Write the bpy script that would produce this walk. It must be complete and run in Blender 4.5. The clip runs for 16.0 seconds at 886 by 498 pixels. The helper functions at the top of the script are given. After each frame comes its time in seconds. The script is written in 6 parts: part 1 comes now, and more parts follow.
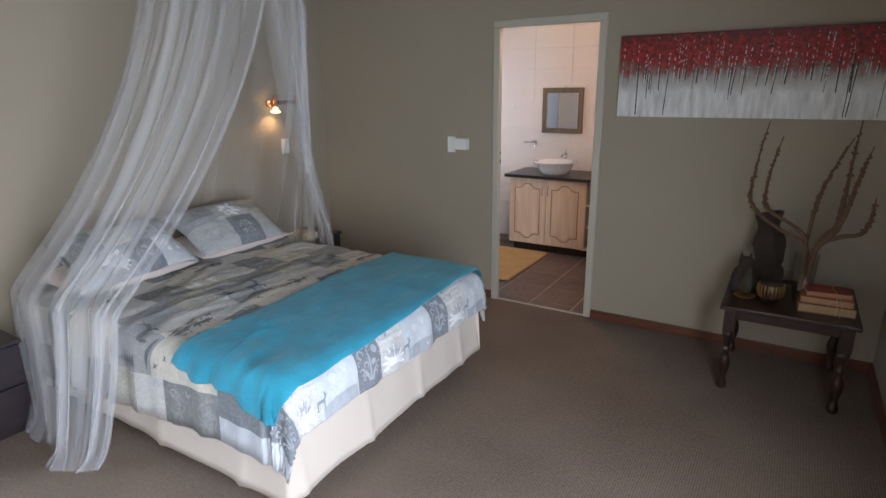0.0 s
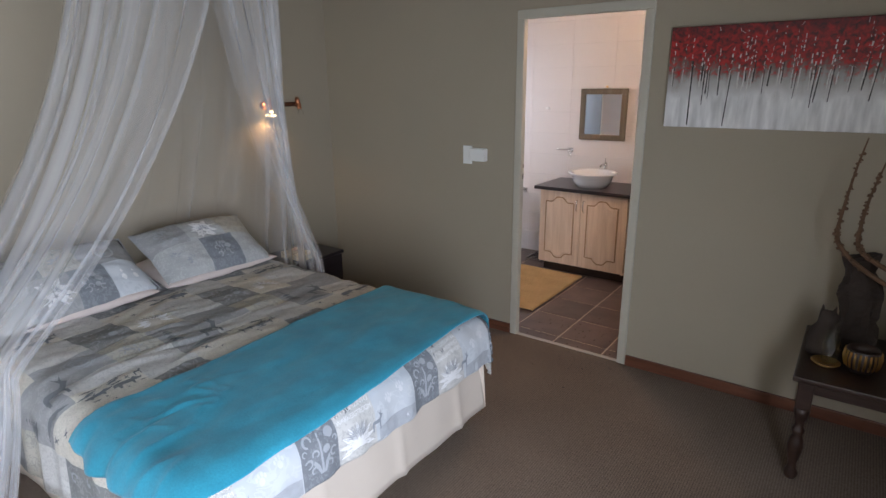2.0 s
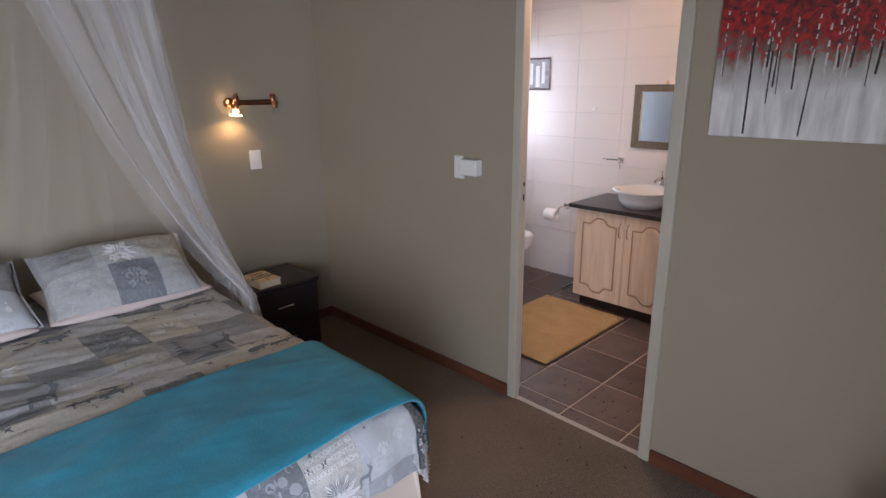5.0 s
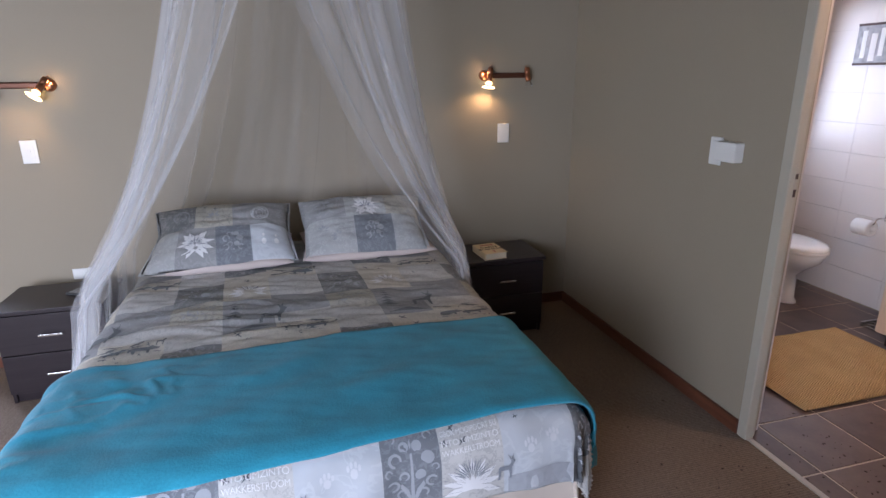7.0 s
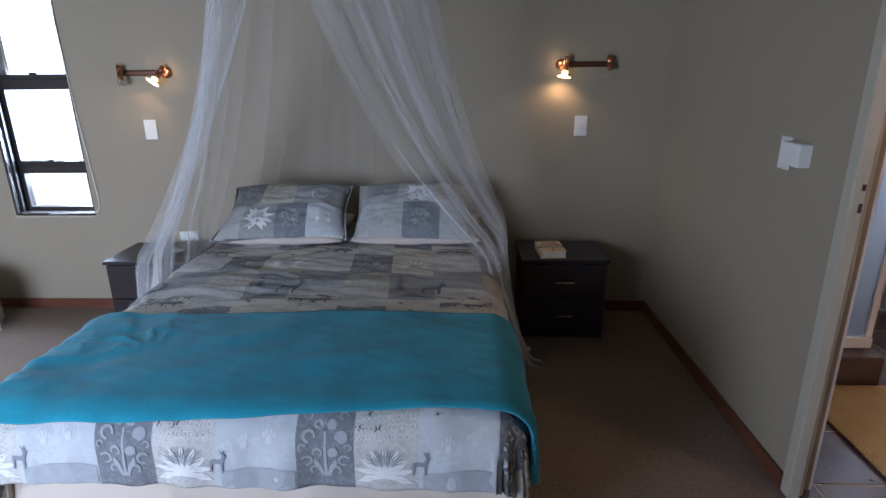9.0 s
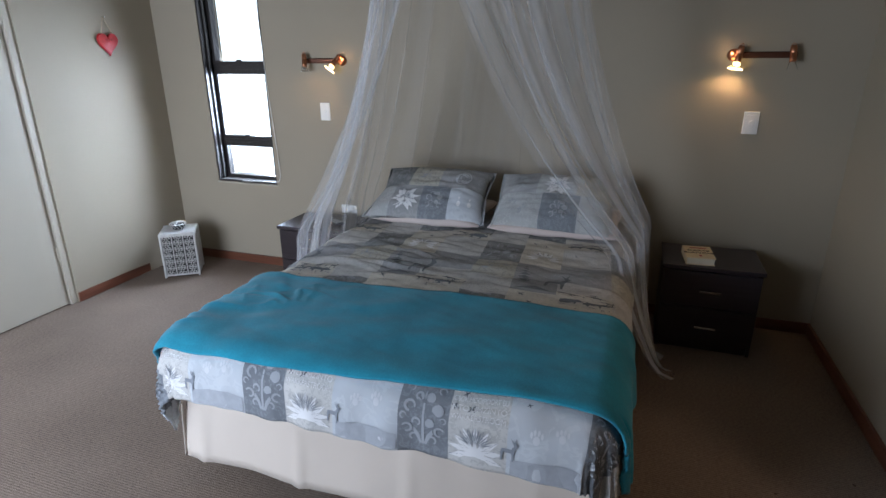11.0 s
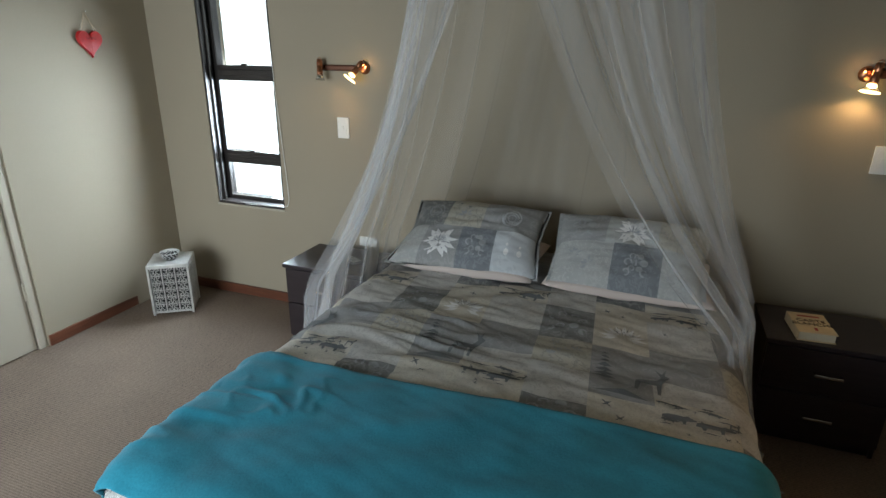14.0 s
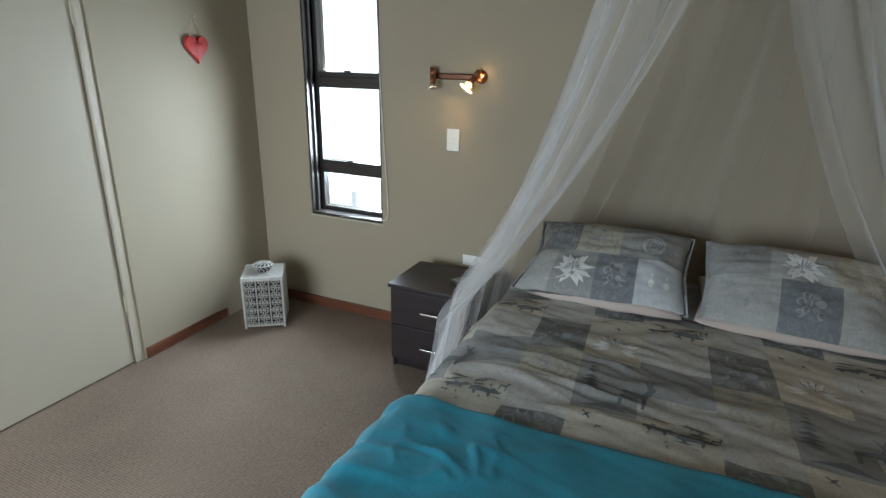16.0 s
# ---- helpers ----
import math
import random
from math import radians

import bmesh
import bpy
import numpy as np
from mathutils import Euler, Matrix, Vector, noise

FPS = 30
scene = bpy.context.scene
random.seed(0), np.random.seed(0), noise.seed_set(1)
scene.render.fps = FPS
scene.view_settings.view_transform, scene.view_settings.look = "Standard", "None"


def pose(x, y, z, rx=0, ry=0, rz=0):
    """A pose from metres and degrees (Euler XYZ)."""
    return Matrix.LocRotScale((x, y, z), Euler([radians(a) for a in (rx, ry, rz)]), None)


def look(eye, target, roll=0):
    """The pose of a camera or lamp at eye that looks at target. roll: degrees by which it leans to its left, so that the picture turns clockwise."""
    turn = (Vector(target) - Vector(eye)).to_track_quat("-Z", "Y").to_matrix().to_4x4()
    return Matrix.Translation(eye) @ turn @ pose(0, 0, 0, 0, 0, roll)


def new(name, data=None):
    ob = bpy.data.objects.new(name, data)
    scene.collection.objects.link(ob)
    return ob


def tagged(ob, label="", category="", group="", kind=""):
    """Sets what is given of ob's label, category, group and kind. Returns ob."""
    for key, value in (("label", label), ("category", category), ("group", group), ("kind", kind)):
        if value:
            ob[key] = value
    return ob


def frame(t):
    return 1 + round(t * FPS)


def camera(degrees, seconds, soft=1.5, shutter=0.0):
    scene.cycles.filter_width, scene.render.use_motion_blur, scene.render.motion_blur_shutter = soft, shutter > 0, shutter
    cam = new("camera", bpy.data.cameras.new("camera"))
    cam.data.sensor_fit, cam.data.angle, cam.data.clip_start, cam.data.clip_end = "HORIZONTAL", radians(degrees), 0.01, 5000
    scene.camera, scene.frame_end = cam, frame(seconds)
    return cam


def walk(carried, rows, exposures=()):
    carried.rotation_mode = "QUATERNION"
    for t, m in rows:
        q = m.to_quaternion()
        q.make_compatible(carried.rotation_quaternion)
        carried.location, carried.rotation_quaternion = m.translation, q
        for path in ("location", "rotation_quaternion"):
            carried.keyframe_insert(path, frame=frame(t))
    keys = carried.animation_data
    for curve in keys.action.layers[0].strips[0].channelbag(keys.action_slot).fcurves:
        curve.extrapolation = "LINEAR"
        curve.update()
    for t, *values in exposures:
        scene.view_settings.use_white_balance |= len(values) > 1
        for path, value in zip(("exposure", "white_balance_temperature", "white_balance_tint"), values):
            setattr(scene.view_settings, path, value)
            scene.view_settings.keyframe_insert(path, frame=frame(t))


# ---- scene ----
cam = camera(76.4, 16.0)
PATH = [
    (0, (0.383, 0.837, 1.644), (-0.628, 2.471, 1.088), -0.8),
    (0.5, (0.361, 1.064, 1.662), (-0.676, 2.678, 1.101), -0.7),
    (1, (0.367, 1.218, 1.665), (-0.703, 2.812, 1.104), -0.7),
    (1.5, (0.303, 1.334, 1.648), (-0.8, 2.905, 1.088), -0.6),
    (2, (0.24, 1.478, 1.667), (-0.899, 3.023, 1.104), -0.6),
    (2.5, (0.245, 1.607, 1.654), (-0.928, 3.128, 1.093), -0.6),
    (3, (0.339, 1.802, 1.654), (-0.911, 3.26, 1.095), -0.6),
    (5.5, (0.139, 2.578, 1.599), (-1.321, 3.825, 1.041), -0.7),
    (6, (0.122, 2.62, 1.564), (-1.571, 3.526, 1.004), -0.7),
    (6.5, (0.176, 2.705, 1.534), (-1.627, 3.355, 0.964), -0.7),
    (7, (0.209, 2.827, 1.537), (-1.635, 3.328, 0.949), -0.6),
    (7.5, (0.151, 3.013, 1.539), (-1.737, 3.302, 0.946), -0.5),
    (8, (0.179, 3.156, 1.555), (-1.726, 3.281, 0.96), -0.6),
    (8.5, (0.268, 3.314, 1.53), (-1.642, 3.316, 0.935), -0.6),
    (9, (0.259, 3.453, 1.517), (-1.644, 3.38, 0.908), -0.6),
    (9.5, (0.228, 3.539, 1.513), (-1.652, 3.321, 0.868), -0.6),
    (10, (0.294, 3.604, 1.524), (-1.553, 3.206, 0.869), -0.7),
    (12.5, (0.152, 3.584, 1.586), (-1.596, 2.867, 0.928), 0.3),
    (13, (0.05, 3.504, 1.588), (-1.698, 2.787, 0.933), 0.4),
    (13.5, (-0.103, 3.375, 1.602), (-1.86, 2.682, 0.943), 0.5),
    (14, (-0.297, 3.249, 1.609), (-2.062, 2.584, 0.944), 0.6),
    (14.5, (-0.453, 3.117, 1.629), (-2.212, 2.44, 0.96), 0.5),
    (15, (-0.452, 2.981, 1.625), (-2.199, 2.275, 0.955), 0.6),
    (15.5, (-0.407, 2.87, 1.616), (-2.144, 2.127, 0.958), 0.8),
    (16, (-0.349, 2.786, 1.627), (-2.067, 2.0, 0.97), 1.0),
]
EXPOSURES = [
    (0, 0.24, 6050, 15.0),
    (3, 0.24, 6050, 17.0),
    (5.5, 0.34, 6050, 21.0),
    (7, 0.27, 5800, 22.0),
    (8, 0.22, 5600, 18.0),
    (9, -0.15, 5450, 17.0),
    (10, -0.18, 5400, 17.0),
    (12.5, -0.24, 6350, 7.5),
    (16, -0.36, 6250, 5.5),
]
walk(cam, [(t, look(eye, target, roll)) for t, eye, target, roll in PATH], EXPOSURES)

# ---- world, lights ----
world = bpy.data.worlds.new("world")
scene.world = world
world.use_nodes = True
wn = world.node_tree.nodes
sky = wn.new("ShaderNodeTexSky")
sky.sky_type, sky.sun_disc = "NISHITA", False
sky.sun_elevation, sky.sun_rotation = radians(40), radians(70)
wn["Background"].inputs["Strength"].default_value = 0.1
world.node_tree.links.new(sky.outputs[0], wn["Background"].inputs["Color"])


def lamp(name, kind, m, energy, color, size=0.1, size_y=None, spot=None):
    d = bpy.data.lights.new(name, kind)
    d.energy, d.color = energy, color
    if kind == "AREA":
        d.shape, d.size, d.size_y = "RECTANGLE", size, size_y or size
    else:
        d.shadow_soft_size = size
    if spot:
        d.spot_size, d.spot_blend = radians(spot), 0.6
    ob = new(name, d)
    ob.matrix_world = m
    return ob


sun = bpy.data.lights.new("sun", "SUN")
sun.energy, sun.angle, sun.color = 0.8, radians(15), (1.0, 0.96, 0.9)
new("sun", sun).matrix_world = look((0, 0, 0), (-0.72, -0.26, -0.64))
DAY = (0.86, 0.93, 1.0)
lamp("daylight_glass_door", "AREA", look((1.13, 1.1, 1.1), (-1.3, 1.1, 0.2)), 132, DAY, 1.75, 1.7)
lamp("daylight_slit_window", "AREA", look((-3.56, 0.86, 1.12), (-1.6, 0.4, 0.1)), 100, (0.76, 0.87, 1.0), 0.48, 0.72)
lamp("daylight_bath_window", "AREA", look((-3.16, 6.0, 1.5), (-1, 5.9, 1.1)), 5.5, (0.8, 0.9, 1.0), 0.8, 0.9)
lamp("bath_ceiling_bulb", "POINT", pose(-1.15, 5.05, 2.36), 25, (1.0, 0.66, 0.40), 0.08)


# ---- materials ----
def mat(name, color, rough=0.6, metal=0.0, var=0.12, scale=6.0, bump=0.0, bscale=200.0, spec=0.5, fine=0.0, sheen=0.0, coords="Object"):
    m = bpy.data.materials.new(name)
    m.use_nodes = True
    n, l = m.node_tree.nodes, m.node_tree.links
    b = n["Principled BSDF"]
    b.inputs["Roughness"].default_value, b.inputs["Metallic"].default_value = rough, metal
    b.inputs["Specular IOR Level"].default_value = spec
    if sheen:
        b.inputs["Sheen Weight"].default_value = sheen
    tc = n.new("ShaderNodeTexCoord")
    t1 = n.new("ShaderNodeTexNoise")
    t1.inputs["Scale"].default_value, t1.inputs["Detail"].default_value = scale, 5
    l.new(tc.outputs[coords], t1.inputs["Vector"])
    r = n.new("ShaderNodeMapRange")
    r.inputs["To Min"].default_value, r.inputs["To Max"].default_value = 1 - var, 1 + var
    l.new(t1.outputs["Fac"], r.inputs["Value"])
    last = r.outputs[0]
    if fine:
        t2 = n.new("ShaderNodeTexNoise")
        t2.inputs["Scale"].default_value, t2.inputs["Detail"].default_value = bscale, 3
        l.new(tc.outputs[coords], t2.inputs["Vector"])
        r2 = n.new("ShaderNodeMapRange")
        r2.inputs["To Min"].default_value, r2.inputs["To Max"].default_value = 1 - fine, 1 + fine
        l.new(t2.outputs["Fac"], r2.inputs["Value"])
        mm = n.new("ShaderNodeMath")
        mm.operation = "MULTIPLY"
        l.new(last, mm.inputs[0]), l.new(r2.outputs[0], mm.inputs[1])
        last = mm.outputs[0]
    v = n.new("ShaderNodeVectorMath")
    v.operation = "SCALE"
    v.inputs[0].default_value = color
    l.new(last, v.inputs["Scale"])
    l.new(v.outputs[0], b.inputs["Base Color"])
    if bump:
        t3 = n.new("ShaderNodeTexNoise")
        t3.inputs["Scale"].default_value, t3.inputs["Detail"].default_value = bscale, 4
        l.new(tc.outputs[coords], t3.inputs["Vector"])
        bp = n.new("ShaderNodeBump")
        bp.inputs["Strength"].default_value, bp.inputs["Distance"].default_value = bump, 0.004
        l.new(t3.outputs["Fac"], bp.inputs["Height"])
        l.new(bp.outputs[0], b.inputs["Normal"])
    return m


class Nodes:
    """Short hand for node arithmetic."""

    def __init__(self, m):
        self.n, self.l, self.b = m.node_tree.nodes, m.node_tree.links, m.node_tree.nodes["Principled BSDF"]

    def put(self, sock, v):
        if isinstance(v, (int, float, tuple)):
            sock.default_value = v
        else:
            self.l.new(v, sock)

    def math(self, op, a, b=0.0, c=0.0):
        m = self.n.new("ShaderNodeMath")
        m.operation = op
        for s, v in zip(m.inputs, (a, b, c)):
            self.put(s, v)
        return m.outputs[0]

    def mix(self, f, a, b):
        m = self.n.new("ShaderNodeMix")
        m.data_type = "RGBA"
        self.put(m.inputs[0], f), self.put(m.inputs[6], a), self.put(m.inputs[7], b)
        return m.outputs[2]

    def noise(self, vec, scale, detail=3.0, out="Fac", distort=0.0):
        t = self.n.new("ShaderNodeTexNoise")
        t.inputs["Scale"].default_value, t.inputs["Detail"].default_value, t.inputs["Distortion"].default_value = scale, detail, distort
        self.l.new(vec, t.inputs["Vector"])
        return t.outputs[out]

    def white(self, vec):
        t = self.n.new("ShaderNodeTexWhiteNoise")
        self.l.new(vec, t.inputs["Vector"])
        return t.outputs["Value"]

    def coords(self, which="Object"):
        return self.n.new("ShaderNodeTexCoord").outputs[which]

    def split(self, vec):
        s = self.n.new("ShaderNodeSeparateXYZ")
        self.l.new(vec, s.inputs[0])
        return s.outputs

    def join(self, x, y=0.0, z=0.0):
        c = self.n.new("ShaderNodeCombineXYZ")
        for s, v in zip(c.inputs, (x, y, z)):
            self.put(s, v)
        return c.outputs[0]

    def between(self, v, a, b):
        return self.math("MULTIPLY", self.math("GREATER_THAN", v, a), self.math("LESS_THAN", v, b))

    def bump(self, height, strength=0.3, dist=0.003):
        bp = self.n.new("ShaderNodeBump")
        bp.inputs["Strength"].default_value, bp.inputs["Distance"].default_value = strength, dist
        self.l.new(height, bp.inputs["Height"])
        self.l.new(bp.outputs[0], self.b.inputs["Normal"])


def blank(name, rough=0.7, **k):
    m = bpy.data.materials.new(name)
    m.use_nodes = True
    g = Nodes(m)
    g.b.inputs["Roughness"].default_value = rough
    return m, g


M_WALL = mat("greige_wall_paint", (0.344, 0.298, 0.224), 0.75, var=0.06, scale=1.3, bump=0.12, bscale=160, fine=0.03, spec=0.3)
# Unseen ceiling, set dark so that less light bounces onto the upper walls.
M_CEIL = mat("dim_bounce_ceiling", (0.15, 0.14, 0.10), 0.8, var=0.05)
M_WHITE = mat("white_gloss_paint", (0.43, 0.39, 0.31), 0.4, var=0.05, scale=3, bump=0.05, bscale=60)
M_FRAME = mat("cream_door_frame_paint", (0.47, 0.44, 0.36), 0.4, var=0.08, scale=4, bump=0.05, bscale=60)
M_PLAST = mat("white_plastic", (0.8, 0.8, 0.77), 0.35, var=0.02)
M_ALU = mat("dark_bronze_aluminium", (0.035, 0.03, 0.028), 0.4, 0.3, var=0.1)
M_CHROME = mat("brushed_steel", (0.72, 0.71, 0.69), 0.22, 1.0, var=0.05)
M_COPPER = mat("copper_metal", (0.55, 0.24, 0.13), 0.28, 1.0, var=0.15, scale=20)
M_BRASS = mat("brass_metal", (0.75, 0.5, 0.18), 0.3, 1.0, var=0.2, scale=30)
M_CERAM = mat("white_ceramic", (0.85, 0.85, 0.84), 0.12, var=0.01)
M_TEAL = mat("teal_fleece", (0.032, 0.25, 0.35), 0.95, var=0.42, scale=7, bump=0.22, bscale=150, fine=0.2, sheen=0.17, spec=0.1)
M_VAL = mat("cream_valance_cotton", (0.60, 0.53, 0.455), 0.9, var=0.06, scale=5, bump=0.2, bscale=500, spec=0.2)
M_SHEET = mat("pale_pink_sheet", (0.62, 0.54, 0.5), 0.9, var=0.05, bump=0.2, bscale=400, spec=0.2)
M_DARKW = mat("dark_stained_wood", (0.035, 0.02, 0.014), 0.35, var=0.4, scale=14, bump=0.15, bscale=90)
M_TILEW = mat("white_wall_tile_glaze", (0.72, 0.68, 0.66), 0.25, var=0.04, scale=4, bump=0.03, bscale=30)
M_GROUT = mat("grey_grout", (0.66, 0.625, 0.60), 0.9, var=0.1, scale=40)
M_GROUTF = mat("floor_grout", (0.58, 0.48, 0.38), 0.9, var=0.15, scale=40)
M_COUNTER = mat("dark_counter_laminate", (0.03, 0.024, 0.026), 0.3, var=0.4, scale=60, fine=0.3)
M_BARK = mat("driftwood_bark", (0.032, 0.021, 0.015), 0.85, var=0.5, scale=14, bump=0.8, bscale=50)
M_STEM = mat("dried_stem", (0.12, 0.062, 0.03), 0.75, var=0.4, scale=25, bump=0.4, bscale=90)
M_PAPER = mat("book_paper", (0.75, 0.68, 0.52), 0.9, var=0.06, bump=0.4, bscale=300)
M_INK = mat("dark_ink", (0.05, 0.025, 0.02), 0.6, var=0.05)
M_RED = mat("red_lacquer", (0.42, 0.015, 0.015), 0.35, var=0.35, scale=40)
M_STRING = mat("jute_string", (0.45, 0.36, 0.25), 0.9, var=0.2, scale=60)


def carpet_material():
    m, g = blank("brown_cord_carpet", 0.95)
    g.b.inputs["Specular IOR Level"].default_value = 0.1
    o = g.coords()
    x, y, z = g.split(o)
    big = g.noise(o, 1.6, 4)
    fine = g.noise(o, 240, 3)
    ribs = g.math("SINE", g.math("MULTIPLY", x, 2 * math.pi / 0.011))
    ribs = g.math("MULTIPLY_ADD", ribs, 0.5, 0.5)
    tuft = g.math("MULTIPLY_ADD", g.math("SINE", g.math("MULTIPLY", y, 2 * math.pi / 0.008)), 0.5, 0.5)
    f = g.math("MULTIPLY_ADD", big, 0.5, g.math("MULTIPLY", fine, 0.95))
    mid = g.noise(o, 75, 3)
    f = g.math("ADD", f, g.math("MULTIPLY_ADD", mid, 0.6, -0.3))
    f = g.math("ADD", f, g.math("MULTIPLY_ADD", ribs, 0.26, -0.06))
    col = g.mix(g.math("MULTIPLY_ADD", f, 1.0, -0.35), (0.084, 0.063, 0.049, 1), (0.335, 0.260, 0.204, 1))
    g.l.new(col, g.b.inputs["Base Color"])
    g.bump(g.math("ADD", g.math("MULTIPLY", ribs, 0.3), g.math("MULTIPLY_ADD", tuft, 0.15, g.math("MULTIPLY", fine, 1.5))), 0.6, 0.003)
    return m


def wood_material(name, dark, light, axis="x", ring=9.0, rough=0.45, stretch=14.0):
    m, g = blank(name, rough)
    x, y, z = g.split(g.coords())
    s = {"x": (1, stretch, stretch), "y": (stretch, 1, stretch), "z": (stretch, stretch, 1)}[axis]
    v = g.join(*[g.math("MULTIPLY", a, k) for a, k in zip((x, y, z), s)])
    info = g.n.new("ShaderNodeObjectInfo").outputs["Random"]
    va = g.n.new("ShaderNodeVectorMath")
    g.l.new(v, va.inputs[0]), g.l.new(g.join(g.math("MULTIPLY", info, 7.0), info, info), va.inputs[1])
    grain = g.noise(va.outputs[0], ring * 0.35, 6, distort=0.6)
    fine = g.noise(va.outputs[0], ring * 4, 3)
    f = g.math("ADD", g.math("MULTIPLY", grain, 1.3), g.math("MULTIPLY_ADD", fine, 0.4, -0.35))
    g.l.new(g.mix(f, (*dark, 1), (*light, 1)), g.b.inputs["Base Color"])
    g.bump(fine, 0.12, 0.002)
    return m


M_CARPET = carpet_material()
M_SKIRT = wood_material("meranti_skirting", (0.07, 0.022, 0.012), (0.2, 0.075, 0.04), "x", 6, 0.4)
M_SKIRTY = wood_material("meranti_skirting_side", (0.07, 0.022, 0.012), (0.2, 0.075, 0.04), "y", 6, 0.4)
M_ESP = wood_material("espresso_melamine", (0.012, 0.008, 0.011), (0.03, 0.021, 0.024), "y", 7, 0.38)
M_OAK = wood_material("limed_oak_veneer", (0.58, 0.43, 0.31), (0.84, 0.69, 0.54), "z", 7, 0.4)
M_TABLE = wood_material("dark_turned_timber", (0.012, 0.006, 0.005), (0.045, 0.024, 0.017), "x", 8, 0.33)
M_MIRF = wood_material("grey_brown_mirror_frame", (0.09, 0.07, 0.045), (0.2, 0.16, 0.11), "z", 9, 0.5)


def glass_material(name, color=(0.95, 0.97, 0.97), rough=0.0, frost=0.0):
    m, g = blank(name, rough)
    out = g.n["Material Output"]
    tr, gl = g.n.new("ShaderNodeBsdfTransparent"), g.n.new("ShaderNodeBsdfGlossy")
    tr.inputs[0].default_value = (*color, 1)
    gl.inputs["Roughness"].default_value = 0.03
    fr = g.n.new("ShaderNodeLayerWeight")
    fr.inputs[0].default_value = 0.12
    mx = g.n.new("ShaderNodeMixShader")
    g.l.new(g.math("MULTIPLY_ADD", fr.outputs["Facing"], 0.5, 0.04), mx.inputs[0]), g.l.new(tr.outputs[0], mx.inputs[1]), g.l.new(gl.outputs[0], mx.inputs[2])
    last = mx.outputs[0]
    if frost:
        df = g.n.new("ShaderNodeBsdfTranslucent")
        df.inputs[0].default_value = (0.75, 0.8, 0.85, 1)
        m2 = g.n.new("ShaderNodeMixShader")
        m2.inputs[0].default_value = frost
        g.l.new(last, m2.inputs[1]), g.l.new(df.outputs[0], m2.inputs[2])
        last = m2.outputs[0]
    g.l.new(last, out.inputs["Surface"])
    return m


M_GLASS = glass_material("window_glass")
M_SHOWER = glass_material("shower_glass", (0.8, 0.85, 0.9), frost=0.35)
M_JAR = glass_material("jar_glass", (0.95, 0.96, 0.94))
M_MIRROR, _g = blank("mirror_glass", 0.02)
_g.b.inputs["Base Color"].default_value, _g.b.inputs["Metallic"].default_value = (0.85, 0.87, 0.86, 1), 1.0


def glow_material(name, color, strength):
    m, g = blank(name)
    g.b.inputs["Base Color"].default_value = (*color, 1)
    g.b.inputs["Emission Color"].default_value = (*color, 1)
    g.b.inputs["Emission Strength"].default_value = strength
    return m


M_BULB = glow_material("lit_halogen_bulb", (1.0, 0.78, 0.42), 9.0)
M_SKY = glow_material("overcast_sky_backdrop", (0.93, 0.97, 1.0), 2.6)


def net_material():
    """Fine white mosquito gauze: part holes, part thread."""
    m, g = blank("white_gauze_net", 0.9)
    uv = g.coords("UV")
    u, v, _ = g.split(uv)
    streak = g.noise(g.join(g.math("MULTIPLY", u, 55.0), g.math("MULTIPLY", v, 1.0)), 1.0, 3)
    tr, df, tl = g.n.new("ShaderNodeBsdfTransparent"), g.n.new("ShaderNodeBsdfDiffuse"), g.n.new("ShaderNodeBsdfTranslucent")
    for s in (df, tl):
        s.inputs[0].default_value = (0.86, 0.87, 0.9, 1)
    a = g.n.new("ShaderNodeMixShader")
    a.inputs[0].default_value = 0.45
    g.l.new(df.outputs[0], a.inputs[1]), g.l.new(tl.outputs[0], a.inputs[2])
    mx = g.n.new("ShaderNodeMixShader")
    cover = g.math("MINIMUM", g.math("MAXIMUM", g.math("MULTIPLY_ADD", streak, 0.95, -0.23), 0.10), 0.42)
    gathered = g.n.new("ShaderNodeMapRange")
    g.put(gathered.inputs[0], g.math("ABSOLUTE", g.math("SUBTRACT", u, 0.52)))
    gathered.inputs[1].default_value, gathered.inputs[2].default_value = 0.16, 0.30
    gathered.inputs[3].default_value, gathered.inputs[4].default_value = 0.32, 1.0
    cover = g.math("MULTIPLY", cover, gathered.outputs[0])
    g.put(mx.inputs[0], cover)
    g.l.new(tr.outputs[0], mx.inputs[1]), g.l.new(a.outputs[0], mx.inputs[2])
    g.l.new(mx.outputs[0], g.n["Material Output"].inputs["Surface"])
    return m


M_NET = net_material()


def print_cloth(name, base, mark, amount, scale):
    """One printed square of the patchwork: a ground colour with a loose pattern in a second colour. UV is in metres of cloth."""
    m, g = blank(name, 0.9)
    g.b.inputs["Specular IOR Level"].default_value = 0.15
    u, v, _ = g.split(g.coords("UV"))
    pat = g.noise(g.join(g.math("MULTIPLY", v, scale), g.math("MULTIPLY", u, scale)), 1.0, 2.5, distort=1.4)
    wash = g.noise(g.join(g.math("MULTIPLY", v, 9.0), g.math("MULTIPLY", u, 9.0)), 1.0, 3)
    ground = g.mix(g.math("MULTIPLY_ADD", wash, 1.2, -0.25), (*[c * 0.88 for c in base], 1), (*[c * 1.18 for c in base], 1))
    g.l.new(g.mix(g.math("MULTIPLY", g.between(pat, 0.53, 0.62), amount), ground, (*mark, 1)), g.b.inputs["Base Color"])
    g.bump(g.noise(g.join(g.math("MULTIPLY", v, 600.0), g.math("MULTIPLY", u, 600.0)), 1.0, 2), 0.25, 0.001)
    return m


